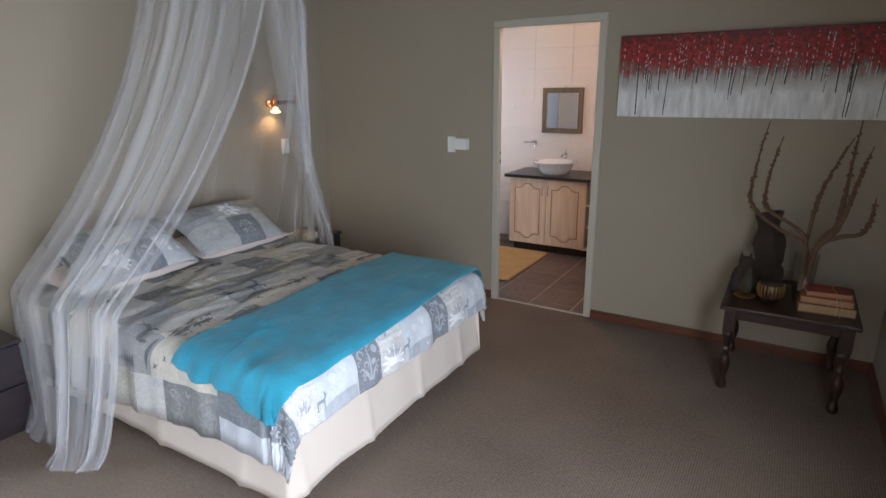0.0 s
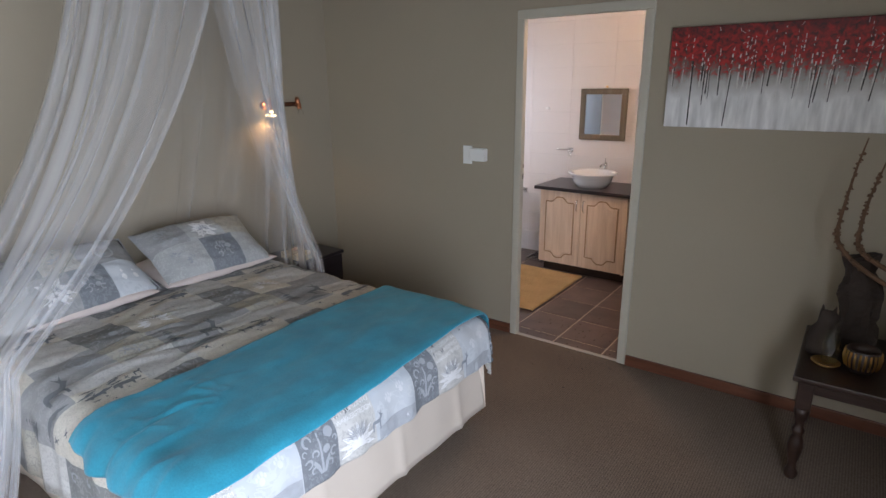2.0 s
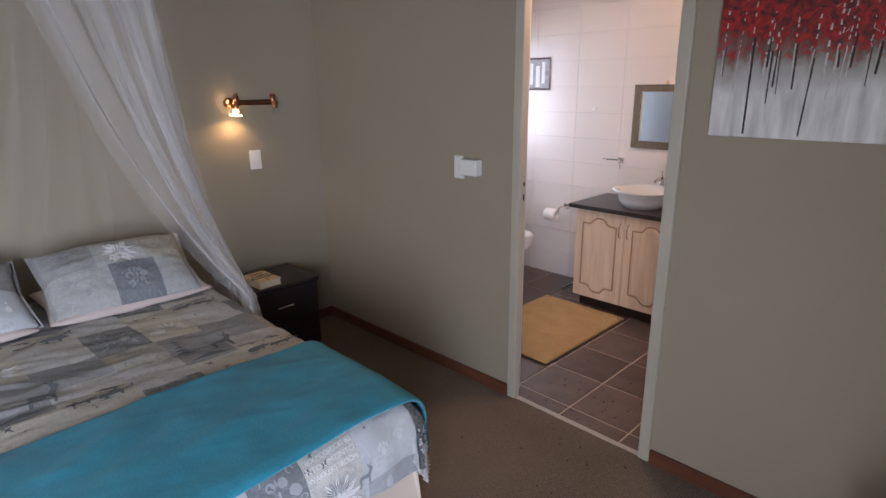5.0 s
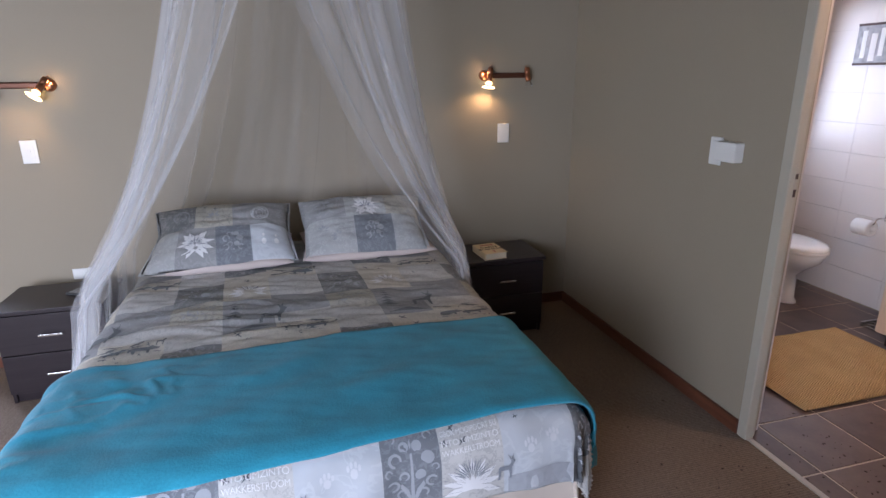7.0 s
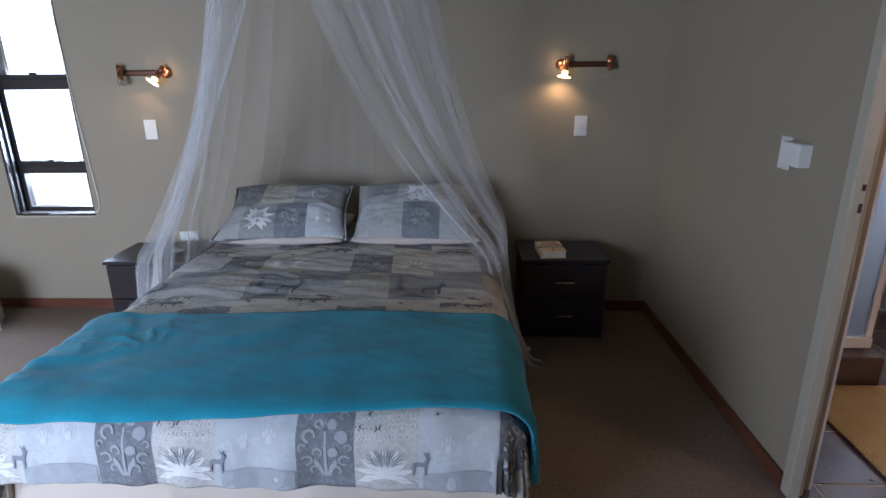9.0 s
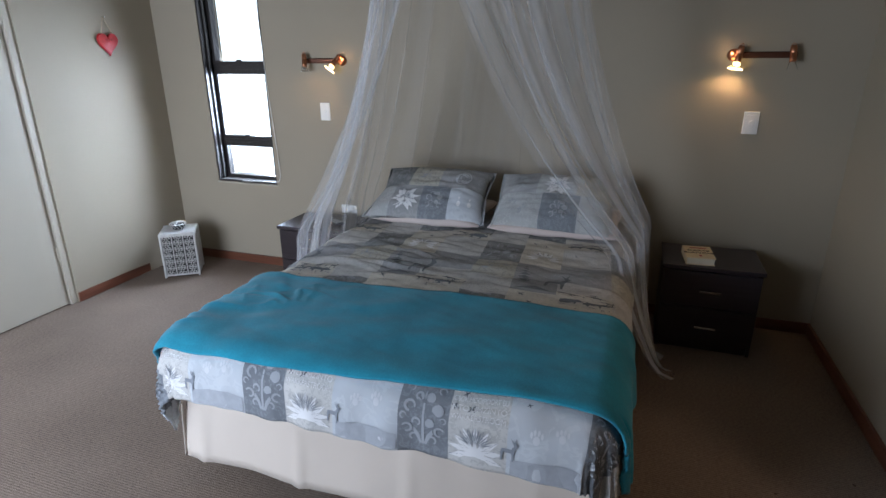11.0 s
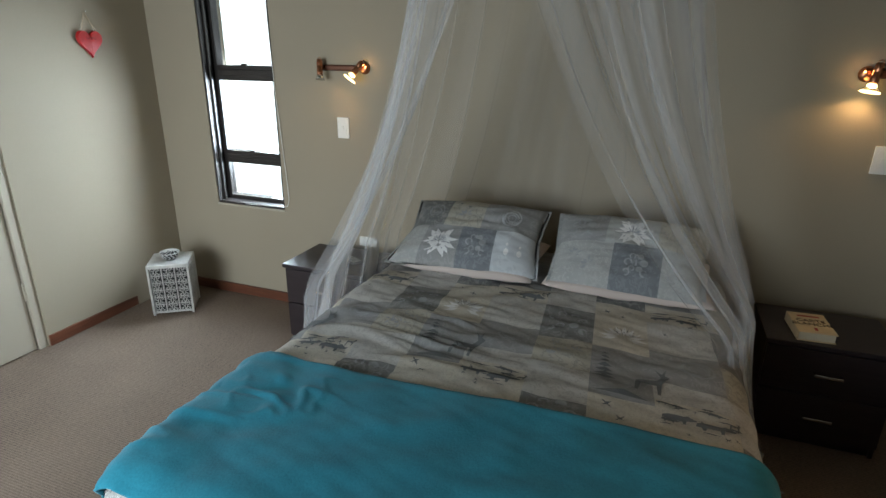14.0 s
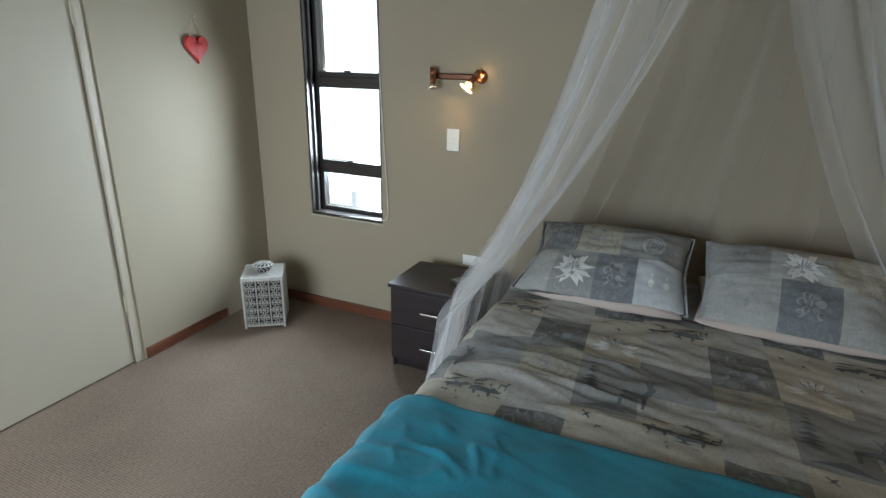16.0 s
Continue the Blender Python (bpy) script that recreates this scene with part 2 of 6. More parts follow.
SQ = {
    "mottled": print_cloth("mottled_slate_square", (0.19, 0.20, 0.205), (0.36, 0.36, 0.35), 0.7, 34),
    "beige": print_cloth("beige_leaf_square", (0.45, 0.43, 0.37), (0.29, 0.29, 0.27), 0.7, 34),
    "slate": print_cloth("plain_slate_square", (0.30, 0.305, 0.305), (0.39, 0.39, 0.39), 0.5, 30),
    "pale": print_cloth("pale_grey_square", (0.54, 0.535, 0.515), (0.38, 0.38, 0.37), 0.6, 42),
    "blue": print_cloth("blue_grey_square", (0.50, 0.53, 0.56), (0.58, 0.61, 0.63), 0.5, 14),
    "navy": print_cloth("dark_damask_square", (0.195, 0.21, 0.23), (0.27, 0.29, 0.31), 0.6, 34),
    "dim": print_cloth("soft_grey_square", (0.40, 0.41, 0.405), (0.50, 0.505, 0.50), 0.6, 40),
    "grey": print_cloth("grey_damask_square", (0.225, 0.23, 0.23), (0.33, 0.335, 0.33), 0.6, 26),
    "cream": print_cloth("cream_lettered_square", (0.59, 0.56, 0.49), (0.40, 0.385, 0.34), 0.5, 70),
}


def with_squares(ob, which):
    """Gives each face of a cloth the printed square that which(u, v) names."""
    names = list(SQ)
    for nm in names:
        ob.data.materials.append(SQ[nm])
    uvs = ob.data.uv_layers[0].data
    for f in ob.data.polygons:
        f.material_index = names.index(which(*(sum(uvs[i].uv[k] for i in f.loop_indices) / f.loop_total for k in (0, 1))))


M_PRINTD = mat("dark_print", (0.1, 0.11, 0.125), 0.9, var=0.1, scale=30)
M_PRINTM = mat("slate_print", (0.24, 0.26, 0.29), 0.9, var=0.1, scale=30)
M_PRINTW = mat("white_print", (0.74, 0.74, 0.74), 0.9, var=0.04, scale=30)


# ---- mesh helpers ----
def finish(name, bm, material, smooth=False):
    me = bpy.data.meshes.new(name)
    bm.normal_update()
    bm.to_mesh(me)
    bm.free()
    if material:
        me.materials.append(material)
    if smooth:
        me.shade_smooth()
    return me


def part(name, bm, material, parent=None, label="", smooth=False, m=None):
    ob = new(name, finish(name, bm, material, smooth) if isinstance(bm, bmesh.types.BMesh) else bm)
    if parent:
        ob.parent = parent
    if m is not None:
        ob.matrix_basis = m
    if label:
        ob["label"] = label
    return ob


def thing(name, label, category, m=None, group="", kind=""):
    ob = new(name)
    ob.empty_display_size = 0.1
    if m is not None:
        ob.matrix_world = m
    return tagged(ob, label, category, group, kind)


def box(x0, x1, y0, y1, z0, z1, bevel=0.0, seg=2):
    bm = bmesh.new()
    bmesh.ops.create_cube(bm, size=1)
    for v in bm.verts:
        v.co = Vector((x0 if v.co.x < 0 else x1, y0 if v.co.y < 0 else y1, z0 if v.co.z < 0 else z1))
    if bevel:
        bmesh.ops.bevel(bm, geom=bm.edges[:], offset=bevel, segments=seg, affect="EDGES", profile=0.5)
    return bm


def boxes(*specs, bevel=0.0):
    bm = bmesh.new()
    for s in specs:
        b = box(*s, bevel=bevel)
        me = bpy.data.meshes.new("tmp")
        b.to_mesh(me)
        b.free()
        bm.from_mesh(me)
        bpy.data.meshes.remove(me)
    return bm


def lathe(profile, seg=24, m=None):
    """Turns (radius, height) pairs about z."""
    bm = bmesh.new()
    rings = []
    for r, z in profile:
        rings.append([bm.verts.new((r * math.cos(2 * math.pi * k / seg), r * math.sin(2 * math.pi * k / seg), z)) for k in range(seg)])
    for a, b in zip(rings, rings[1:]):
        for k in range(seg):
            bm.faces.new((a[k], a[(k + 1) % seg], b[(k + 1) % seg], b[k]))
    for ring in (rings[0], rings[-1]):
        if ring[0].co.xy.length > 1e-4:
            bm.faces.new(ring)
    bmesh.ops.remove_doubles(bm, verts=bm.verts, dist=1e-5)
    bmesh.ops.recalc_face_normals(bm, faces=bm.faces)
    if m is not None:
        bm.transform(m)
    return bm


def tube(points, radii, seg=8):
    """A round rod along points."""
    bm = bmesh.new()
    pts = [Vector(p) for p in points]
    rings = []
    for i, p in enumerate(pts):
        d = (pts[min(i + 1, len(pts) - 1)] - pts[max(i - 1, 0)]).normalized()
        a = d.orthogonal().normalized() if not rings else (ref - d * ref.dot(d)).normalized()
        ref = a
        b = d.cross(a)
        r = radii[i] if isinstance(radii, (list, tuple)) else radii
        rings.append([bm.verts.new(p + (a * math.cos(2 * math.pi * k / seg) + b * math.sin(2 * math.pi * k / seg)) * r) for k in range(seg)])
    for a, b in zip(rings, rings[1:]):
        for k in range(seg):
            bm.faces.new((a[k], a[(k + 1) % seg], b[(k + 1) % seg], b[k]))
    bm.faces.new(rings[0]), bm.faces.new(rings[-1])
    bmesh.ops.recalc_face_normals(bm, faces=bm.faces)
    return bm


def curve(ctrl, n):
    """n points of a smooth curve through the control points."""
    P = [Vector(p) for p in ctrl]
    P = [P[0] * 2 - P[1]] + P + [P[-1] * 2 - P[-2]]
    out = []
    for k in range(n):
        t = k / (n - 1) * (len(P) - 3)
        i = min(int(t), len(P) - 4)
        t -= i
        a, b, c, d = P[i:i + 4]
        out.append(0.5 * (2 * b + (c - a) * t + (2 * a - 5 * b + 4 * c - d) * t * t + (3 * b - a - 3 * c + d) * t ** 3))
    return out


def structure(name, bm, material, label, category, smooth=False):
    return tagged(part(name, bm, material, smooth=smooth), label, category, kind="structure")


# ---- the rooms ----
HX, DY, RX, SY, H = -3.18, 4.655, 0.95, 0.166, 2.7
T = 0.09  # inner wall thickness
WY0, WY1, WZ0, WZ1 = 0.56, 1.085, 0.64, 2.1  # slit window
D0, D1, DH = -1.475, -0.77, 2.03  # bathroom doorway, clear
structure("floor", box(HX, RX, SY - 0.2, DY + 0.008, -0.1, 0.0), M_CARPET, "brown cord carpet with fine ribs", "carpet")
structure("ceiling", box(HX - 0.22, RX + 0.22, SY - 0.22, 6.8, H, H + 0.1), M_CEIL, "unseen ceiling, coloured dark to dim the upper walls", "ceiling")
structure("wall_west", boxes((HX - 0.22, HX, SY - 0.22, WY0, 0, H), (HX - 0.22, HX, WY1, DY + T, 0, H), (HX - 0.22, HX, WY0, WY1, 0, WZ0), (HX - 0.22, HX, WY0, WY1, WZ1, H)), M_WALL, "greige painted wall behind the bed with a slit window", "wall")
SKEW = 0.024  # the north wall runs out of square towards the bed wall


def skewed(bm):
    for v in bm.verts:
        if v.co.x < D0 - 0.045 and v.co.y < DY + 0.01:
            v.co.y -= SKEW * min(1.0, (D0 - 0.048 - v.co.x) / (D0 - 0.048 - HX))
    return bm


structure("wall_north", skewed(boxes((HX, D0 - 0.048, DY, DY + T, 0, H), (D1 + 0.048, RX + 0.22, DY, DY + T, 0, H), (D0 - 0.048, D1 + 0.048, DY, DY + T, DH + 0.048, H))), M_WALL, "greige painted wall with an open doorway to the bathroom", "wall")
GY0, GY1, GZ1 = 0.2, 2.0, 2.15  # glass door in the east wall
structure("wall_east", boxes((RX, RX + 0.22, SY - 0.22, GY0, 0, H), (RX, RX + 0.22, GY1, DY, 0, H), (RX, RX + 0.22, GY0, GY1, GZ1, H)), M_WALL, "greige painted wall with a wide glazed opening", "wall")
LD0, LD1 = -2.11, -1.29  # closed door in the south wall
structure("wall_south", boxes((HX, LD0 - 0.05, SY - 0.22, SY, 0, H), (LD1 + 0.05, RX, SY - 0.22, SY, 0, H), (LD0 - 0.05, LD1 + 0.05, SY - 0.22, SY, 2.09, H)), M_WALL, "greige painted wall with a closed white door", "wall")


def skirting(name, x0, x1, y0, y1, material):
    structure(name, skewed(box(x0, x1, y0, y1, 0.0, 0.066, 0.004)), material, "reddish brown varnished timber skirting board", "skirting")


skirting("baseboard_north_1", HX + 0.018, D0 - 0.053, DY - 0.018, DY, M_SKIRT)
skirting("baseboard_north_2", D1 + 0.053, RX, DY - 0.018, DY, M_SKIRT)
skirting("baseboard_west", HX, HX + 0.018, SY + 0.018, DY, M_SKIRTY)
skirting("baseboard_south", HX, LD0 - 0.053, SY, SY + 0.018, M_SKIRT)
skirting("baseboard_east", RX - 0.018, RX, GY1, DY - 0.018, M_SKIRTY)

# bathroom doorway frame, pressed profile with a stop
fr = thing("door_frame_1", "cream painted door frame of the open bathroom doorway", "door frame", kind="structure")
for s in (-1, 1):
    x = D0 if s < 0 else D1
    part("jamb", boxes(tuple(sorted((x, x + s * 0.05)) + [DY - 0.014, DY + 0.032, 0, DH]), tuple(sorted((x + s * 0.012, x + s * 0.046)) + [DY + 0.032, DY + 0.05, 0, DH]), bevel=0.005), M_FRAME, fr)
part("head", boxes((D0 - 0.05, D1 + 0.05, DY - 0.014, DY + 0.032, DH, DH + 0.05), (D0 - 0.046, D1 + 0.046, DY + 0.032, DY + 0.05, DH + 0.012, DH + 0.046), bevel=0.005), M_FRAME, fr)
sp = part("strike_plate", boxes((D0 - 0.001, D0 + 0.002, DY + 0.006, DY + 0.026, 1.07, 1.2), bevel=0.0008), M_FRAME, fr, "painted strike plate")
for z0, z1 in ((1.08, 1.11), (1.15, 1.17)):
    part("strike_slot", boxes((D0 + 0.001, D0 + 0.003, DY + 0.01, DY + 0.022, z0, z1)), M_INK, sp, "dark latch slot")
structure("threshold_strip", box(D0, D1, DY - 0.004, DY + 0.022, 0.0, 0.008, 0.003), mat("pale_threshold", (0.5, 0.46, 0.4), 0.5, 0.3), "pale metal threshold strip between carpet and tiles", "threshold")

# closed white door in the south wall
dr = thing("door_1", "closed white painted flush door with small hinges", "door", kind="structure")
part("leaf", box(LD0 + 0.005, LD1 - 0.002, SY - 0.062, SY - 0.022, 0.008, 2.04, 0.003), M_WHITE, dr)
part("jamb", box(LD0 - 0.05, LD0, SY - 0.11, SY - 0.008, 0, 2.09, 0.004), M_WHITE, dr)
part("jamb", box(LD1 + 0.002, LD1 + 0.05, SY - 0.11, SY - 0.008, 0, 2.09, 0.004), M_WHITE, dr)
part("head", box(LD0, LD1 + 0.002, SY - 0.11, SY - 0.008, 2.043, 2.09, 0.004), M_WHITE, dr)
for z in (0.3, 1.72):
    part("hinge", lathe([(0.0, 0), (0.006, 0), (0.007, 0.01), (0.007, 0.09), (0.006, 0.1), (0, 0.1)], 10, pose(LD0 + 0.001, SY - 0.019, z)), M_WHITE, dr, "white painted butt hinge", True)

# slit window
wi = thing("window_1", "tall narrow dark aluminium window with three panes", "window", kind="structure")
fx0, fx1 = HX - 0.14, HX - 0.085
part("window_frame", boxes((fx0, fx1, WY0, WY0 + 0.045, WZ0, WZ1), (fx0, fx1, WY1 - 0.045, WY1, WZ0, WZ1), (fx0, fx1, WY0 + 0.045, WY1 - 0.045, WZ0, WZ0 + 0.04), (fx0, fx1, WY0 + 0.045, WY1 - 0.045, WZ1 - 0.04, WZ1), bevel=0.003), M_ALU, wi)
part("reveal", boxes((fx1, HX - 0.004, WY0, WY0 + 0.012, WZ0, WZ1), (fx1, HX - 0.004, WY1 - 0.012, WY1, WZ0, WZ1), (fx1, HX - 0.004, WY0 + 0.012, WY1 - 0.012, WZ0, WZ0 + 0.014), (fx1 + 0.03, fx1 + 0.045, WY0 + 0.012, WY0 + 0.026, WZ0 + 0.014, WZ1), bevel=0.002), M_ALU, wi, "dark bronze reveal lining")
part("window_sill", box(HX - 0.006, HX + 0.006, WY0 - 0.004, WY1 + 0.004, WZ0 - 0.012, WZ0, 0.003), M_WHITE, wi, "thin pale sill edge")
for z0, z1 in ((0.9, 0.98), (1.42, 1.51)):
    part("transom", boxes((fx0 - 0.004, fx1 + 0.006, WY0 + 0.045, WY1 - 0.045, z0, z1), (fx1, fx1 + 0.014, WY0 + 0.05, WY1 - 0.05, z0 + 0.03, z1 - 0.025), (fx1 + 0.006, fx1 + 0.02, WY0 + 0.24, WY0 + 0.28, z1 - 0.004, z1 + 0.012), bevel=0.003), M_ALU, wi)
for z0, z1 in ((WZ0 + 0.04, 0.9), (0.98, 1.42), (1.51, WZ1 - 0.04)):
    p = part("pane", box(fx0 + 0.02, fx0 + 0.026, WY0 + 0.045, WY1 - 0.045, z0, z1), M_GLASS, wi)
    p.visible_shadow = False
bc = thing("blind_cord", "white looped blind cord hanging beside the window", "cord")
part("cord", tube(curve([(HX + 0.012, WY1 - 0.01, 2.1), (HX + 0.012, WY1 + 0.01, 1.4), (HX + 0.014, WY1 + 0.045, 0.8), (HX + 0.014, WY1 + 0.04, 0.69), (HX + 0.014, WY1 + 0.005, 0.665), (HX + 0.012, WY1 - 0.12, 0.66), (HX + 0.01, WY1 - 0.3, 0.652)], 40), 0.0022, 6), M_PLAST, bc, smooth=True)

# outside the slit window: white sky, a low roof and a post
structure("backdrop", box(-14.1, -14, -14, 16, -3, 14), M_SKY, "bright overcast sky", "sky")
# Roof, post and wall emit light to look washed out by haze.
M_HAZE = glow_material("haze_glow", (0.8, 0.83, 0.86), 0.95)
ro = thing("neighbour_roof", "low roof seen through the window, its pale haze a painted glow", "roof")
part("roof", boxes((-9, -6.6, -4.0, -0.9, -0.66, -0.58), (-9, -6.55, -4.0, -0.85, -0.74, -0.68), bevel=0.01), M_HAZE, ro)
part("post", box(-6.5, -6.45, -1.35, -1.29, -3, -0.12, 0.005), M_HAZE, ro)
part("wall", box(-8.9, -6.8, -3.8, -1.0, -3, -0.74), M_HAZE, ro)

# east glass door
ed = thing("window_2", "wide glazed sliding door in dark aluminium", "glass door", kind="structure")
part("window_frame", boxes((RX + 0.06, RX + 0.12, GY0, GY0 + 0.05, 0, GZ1), (RX + 0.06, RX + 0.12, GY1 - 0.05, GY1, 0, GZ1), (RX + 0.06, RX + 0.12, GY0 + 0.05, GY1 - 0.05, GZ1 - 0.05, GZ1), (RX + 0.06, RX + 0.12, GY0 + 0.05, GY1 - 0.05, 0, 0.05), (RX + 0.06, RX + 0.12, 1.07, 1.13, 0.05, GZ1 - 0.05), bevel=0.003), M_ALU, ed)
for a, b in ((GY0 + 0.05, 1.07), (1.13, GY1 - 0.05)):
    p = part("pane", box(RX + 0.085, RX + 0.091, a, b, 0.05, GZ1 - 0.05), M_GLASS, ed)
    p.visible_shadow = False
structure("ground", box(-40, 40, -40, 40, -3.1, -3.0), mat("grass_ground", (0.08, 0.1, 0.04), 0.95, var=0.4, scale=2), "grass outside", "ground")

# ---- the bed ----
BX0, BX1, BY0, BY1 = -3.09, -1.13, 2.10, 3.585  # base
TOP = 0.615
RR = 0.105  # rounding of the duvet over the edge
EX, EN, ES = BX1 + 0.105 - RR, BY1 + 0.05 - RR, BY0 - 0.07 + RR  # where the cloth begins to fall


def drape(s, w, lift=0.0):
    """Cloth over the bed. s: metres along x from the head, w: metres across (y). Both run on over the edges."""
    a = max(0.0, s - EX)
    b = max(0.0, w - EN) + min(0.0, w - ES)
    d = math.hypot(a, b)
    ex, ey = (a / d, b / d) if d else (0.0, 0.0)
    if d < RR * math.pi / 2:
        out, down = RR * math.sin(d / RR), RR * (1 - math.cos(d / RR))
    else:
        h = d - RR * math.pi / 2
        out, down = RR + 0.06 * h, RR + h
    x, y = s - a + ex * out, w - b + ey * out
    hang = min(1.0, max(0.0, (d - 0.05) / 0.2))
    along = y * abs(ex) + x * abs(ey)
    corner = 4 * (ex * ey) ** 2
    fold = hang * (0.014 * noise.noise((along * 5.5, 0.3, 1.0)) + 0.016 * noise.noise((along * 11, 4.0, 2.0)) + corner * (0.022 if ey < 0 else 0.012) * math.sin(math.atan2(ey, ex) * 7))
    x, y = x + ex * fold, y + ey * fold
    wr = (1 - hang) * (0.010 * noise.noise((s * 3.1 + w * 1.2, w * 2.0, 0.7)) + 0.017 * noise.noise((s * 11 + w * 5.5, w * 2.6 - s * 3, 3.3)) + 0.007 * noise.noise((s * 24 - w * 6, w * 8, 5.0))) * (0.35 if lift else 0.85)
    if not lift:  # long creases pulled out of the middle of the cover
        bend = 0.10 * math.sin(w * 3.4 + 0.6)
        ridge = 1 - min(1.0, 2.2 * abs(noise.noise(((s + bend) * 9.0 + w * 1.7, w * 1.3 - s * 0.8, 6.1))))
        fine = 1 - min(1.0, 2.4 * abs(noise.noise(((s + bend) * 19 + w * 3.0, w * 1.9, 2.4))))
        where = math.exp(-((s + 1.98) / 0.30) ** 2) * (0.14 + 0.86 * math.exp(-((w - 2.52) / 0.34) ** 2))
        wr += (1 - hang) * where * (0.015 * ridge ** 2 + 0.009 * fine ** 2)
    else:  # creases in the throw: a rumpled patch near the south end and pulls towards its corner
        patch = math.exp(-((s + 1.46) / 0.10) ** 2 - ((w - 2.3) / 0.14) ** 2)
        wr += patch * (0.016 * (1 - min(1.0, 2.6 * abs(noise.noise((s * 15 - w * 7, w * 9, 4.4))))) ** 2)
        pull = math.exp(-((w - 2.08) / 0.22) ** 2)
        wr += pull * 0.010 * (1 - min(1.0, 2.4 * abs(noise.noise((s * 9 + w * 2, w * 2.2 - s * 3, 7.7))))) ** 2
        wr += 0.006 * noise.noise((s * 5 + w * 2.2, w * 3.1 - s, 9.1))
    sag = 0.02 * max(0.0, 1 - ((w - 2.86) / 0.76) ** 2) * min(1.0, max(0.0, (-1.1 - s) * 4))
    z = TOP + sag + wr - down + lift * (1 - hang * 0.7)
    return Vector((x + ex * lift, y + ey * lift, z))


def sheet(fn, us, vs, uv=None, thick=0.0):
    """A grid of cloth; uv gives each vertex its print coordinates."""
    bm = bmesh.new()
    lay = bm.loops.layers.uv.new("UVMap")
    grid = [[bm.verts.new(fn(u, v)) for v in vs] for u in us]
    for i in range(len(us) - 1):
        for j in range(len(vs) - 1):
            f = bm.faces.new((grid[i][j], grid[i + 1][j], grid[i + 1][j + 1], grid[i][j + 1]))
            for lp, (p, q) in zip(f.loops, ((i, j), (i + 1, j), (i + 1, j + 1), (i, j + 1))):
                lp[lay].uv = uv(us[p], vs[q]) if uv else (us[p], vs[q])
    bmesh.ops.recalc_face_normals(bm, faces=bm.faces)
    return bm


def lin(a, b, n):
    return [a + (b - a) * k / (n - 1) for k in range(n)]


def cut_corner(s, w):
    """Rounds off the duvet's hanging corners; the south one hangs lower."""
    a, b = s - EX, max(w - EN, ES - w)
    if a > 0 and b > 0:
        k = max(a, b) / math.hypot(a, b)
        k = k + (1 - k) * (0.97 if w < 2.8 else 0.7)
        return (EX + a * k, (EN + b * k) if w > 2.8 else ES - b * k)
    return s, w


def duvet_at(s, w):
    d = drape(*cut_corner(s, w))
    e = max(0.0, s + 0.98)  # the hem waves
    d.z += e * 0.12 * noise.noise((w * 4.0, 0.0, 9.0))
    return d


bed = thing("bed", "double bed with a cream valance, base and mattress", "bed")
part("base", box(BX0, BX1 - 0.02, BY0 + 0.02, BY1 - 0.02, 0.09, 0.34, 0.02), M_VAL, bed, "cream covered bed base")
part("mattress", box(BX0, BX1 - 0.01, BY0 + 0.01, BY1 - 0.01, 0.342, TOP - 0.03, 0.05, 3), M_SHEET, bed, "pale mattress under the bedding", True)
for x in (BX0 + 0.12, BX1 - 0.12):
    for y in (BY0 + 0.1, BY1 - 0.1):
        part("leg", lathe([(0.0, 0), (0.025, 0), (0.03, 0.03), (0.03, 0.092), (0, 0.092)], 14, pose(x, y, 0)), M_DARKW, bed, smooth=True)


def valance_side(p0, p1, nx, ny):
    p0, p1 = Vector(p0), Vector(p1)
    n = 90

    def at(u, v):
        p = p0.lerp(p1, u)
        q = 0.010 * noise.noise((p.x * 6 + p.y * 6, v * 0.6, 2.0)) + 0.012 * math.exp(-((((u * 3.7 + 0.3) % 1.0) - 0.5) / 0.05) ** 2) * v - 0.004
        hem = 0.012 * noise.noise((p.x * 3 + p.y * 3, 7.0, 0.0))
        return Vector((p.x + nx * (q + 0.03 * v), p.y + ny * (q + 0.03 * v), 0.40 - (0.312 + hem) * v))

    return sheet(at, lin(0, 1, n), lin(0, 1, 10))


va = thing("valance", "cream cotton bed valance hanging to the floor", "bed skirt")
for nm, a, b, nx, ny in (("foot_panel", (BX1 + 0.012, BY0 - 0.035, 0), (BX1 + 0.012, BY1 + 0.035, 0), 1, 0), ("side_panel", (BX0, BY0 - 0.012, 0), (BX1 + 0.045, BY0 - 0.012, 0), 0, -1), ("side_panel", (BX0, BY1 + 0.012, 0), (BX1 + 0.045, BY1 + 0.012, 0), 0, 1)):
    o = part(nm, valance_side(a, b, nx, ny), M_VAL, va, smooth=True)
    md = o.modifiers.new("thick", "SOLIDIFY")
    md.thickness = 0.003

dv = thing("duvet", "grey patchwork print duvet with damask and flower squares", "duvet")
P, PT_ = 0.563, 0.612  # width of the repeat on the foot fall and on the top
V0 = 2.369  # a repeat begins here on the top
ROWS = {
    "d": ((-2.72, "grey"), (-2.41, "pale"), (-2.15, "grey"), (-1.955, "beige"), (-1.756, "pale"), (9, "grey")),
    "t": ((-2.72, "pale"), (-2.51, "mottled"), (-2.14, "cream"), (-1.835, "slate"), (9, "cream")),
    "x": ((-2.56, "slate"), (-2.41, "cream"), (-2.19, "pale"), (-1.985, "slate"), (-1.88, "pale"), (9, "cream")),
}


def askew(s):
    """The cover lies a little askew towards the head."""
    return 0.076 * (min(s, -1.45) + 1.45)


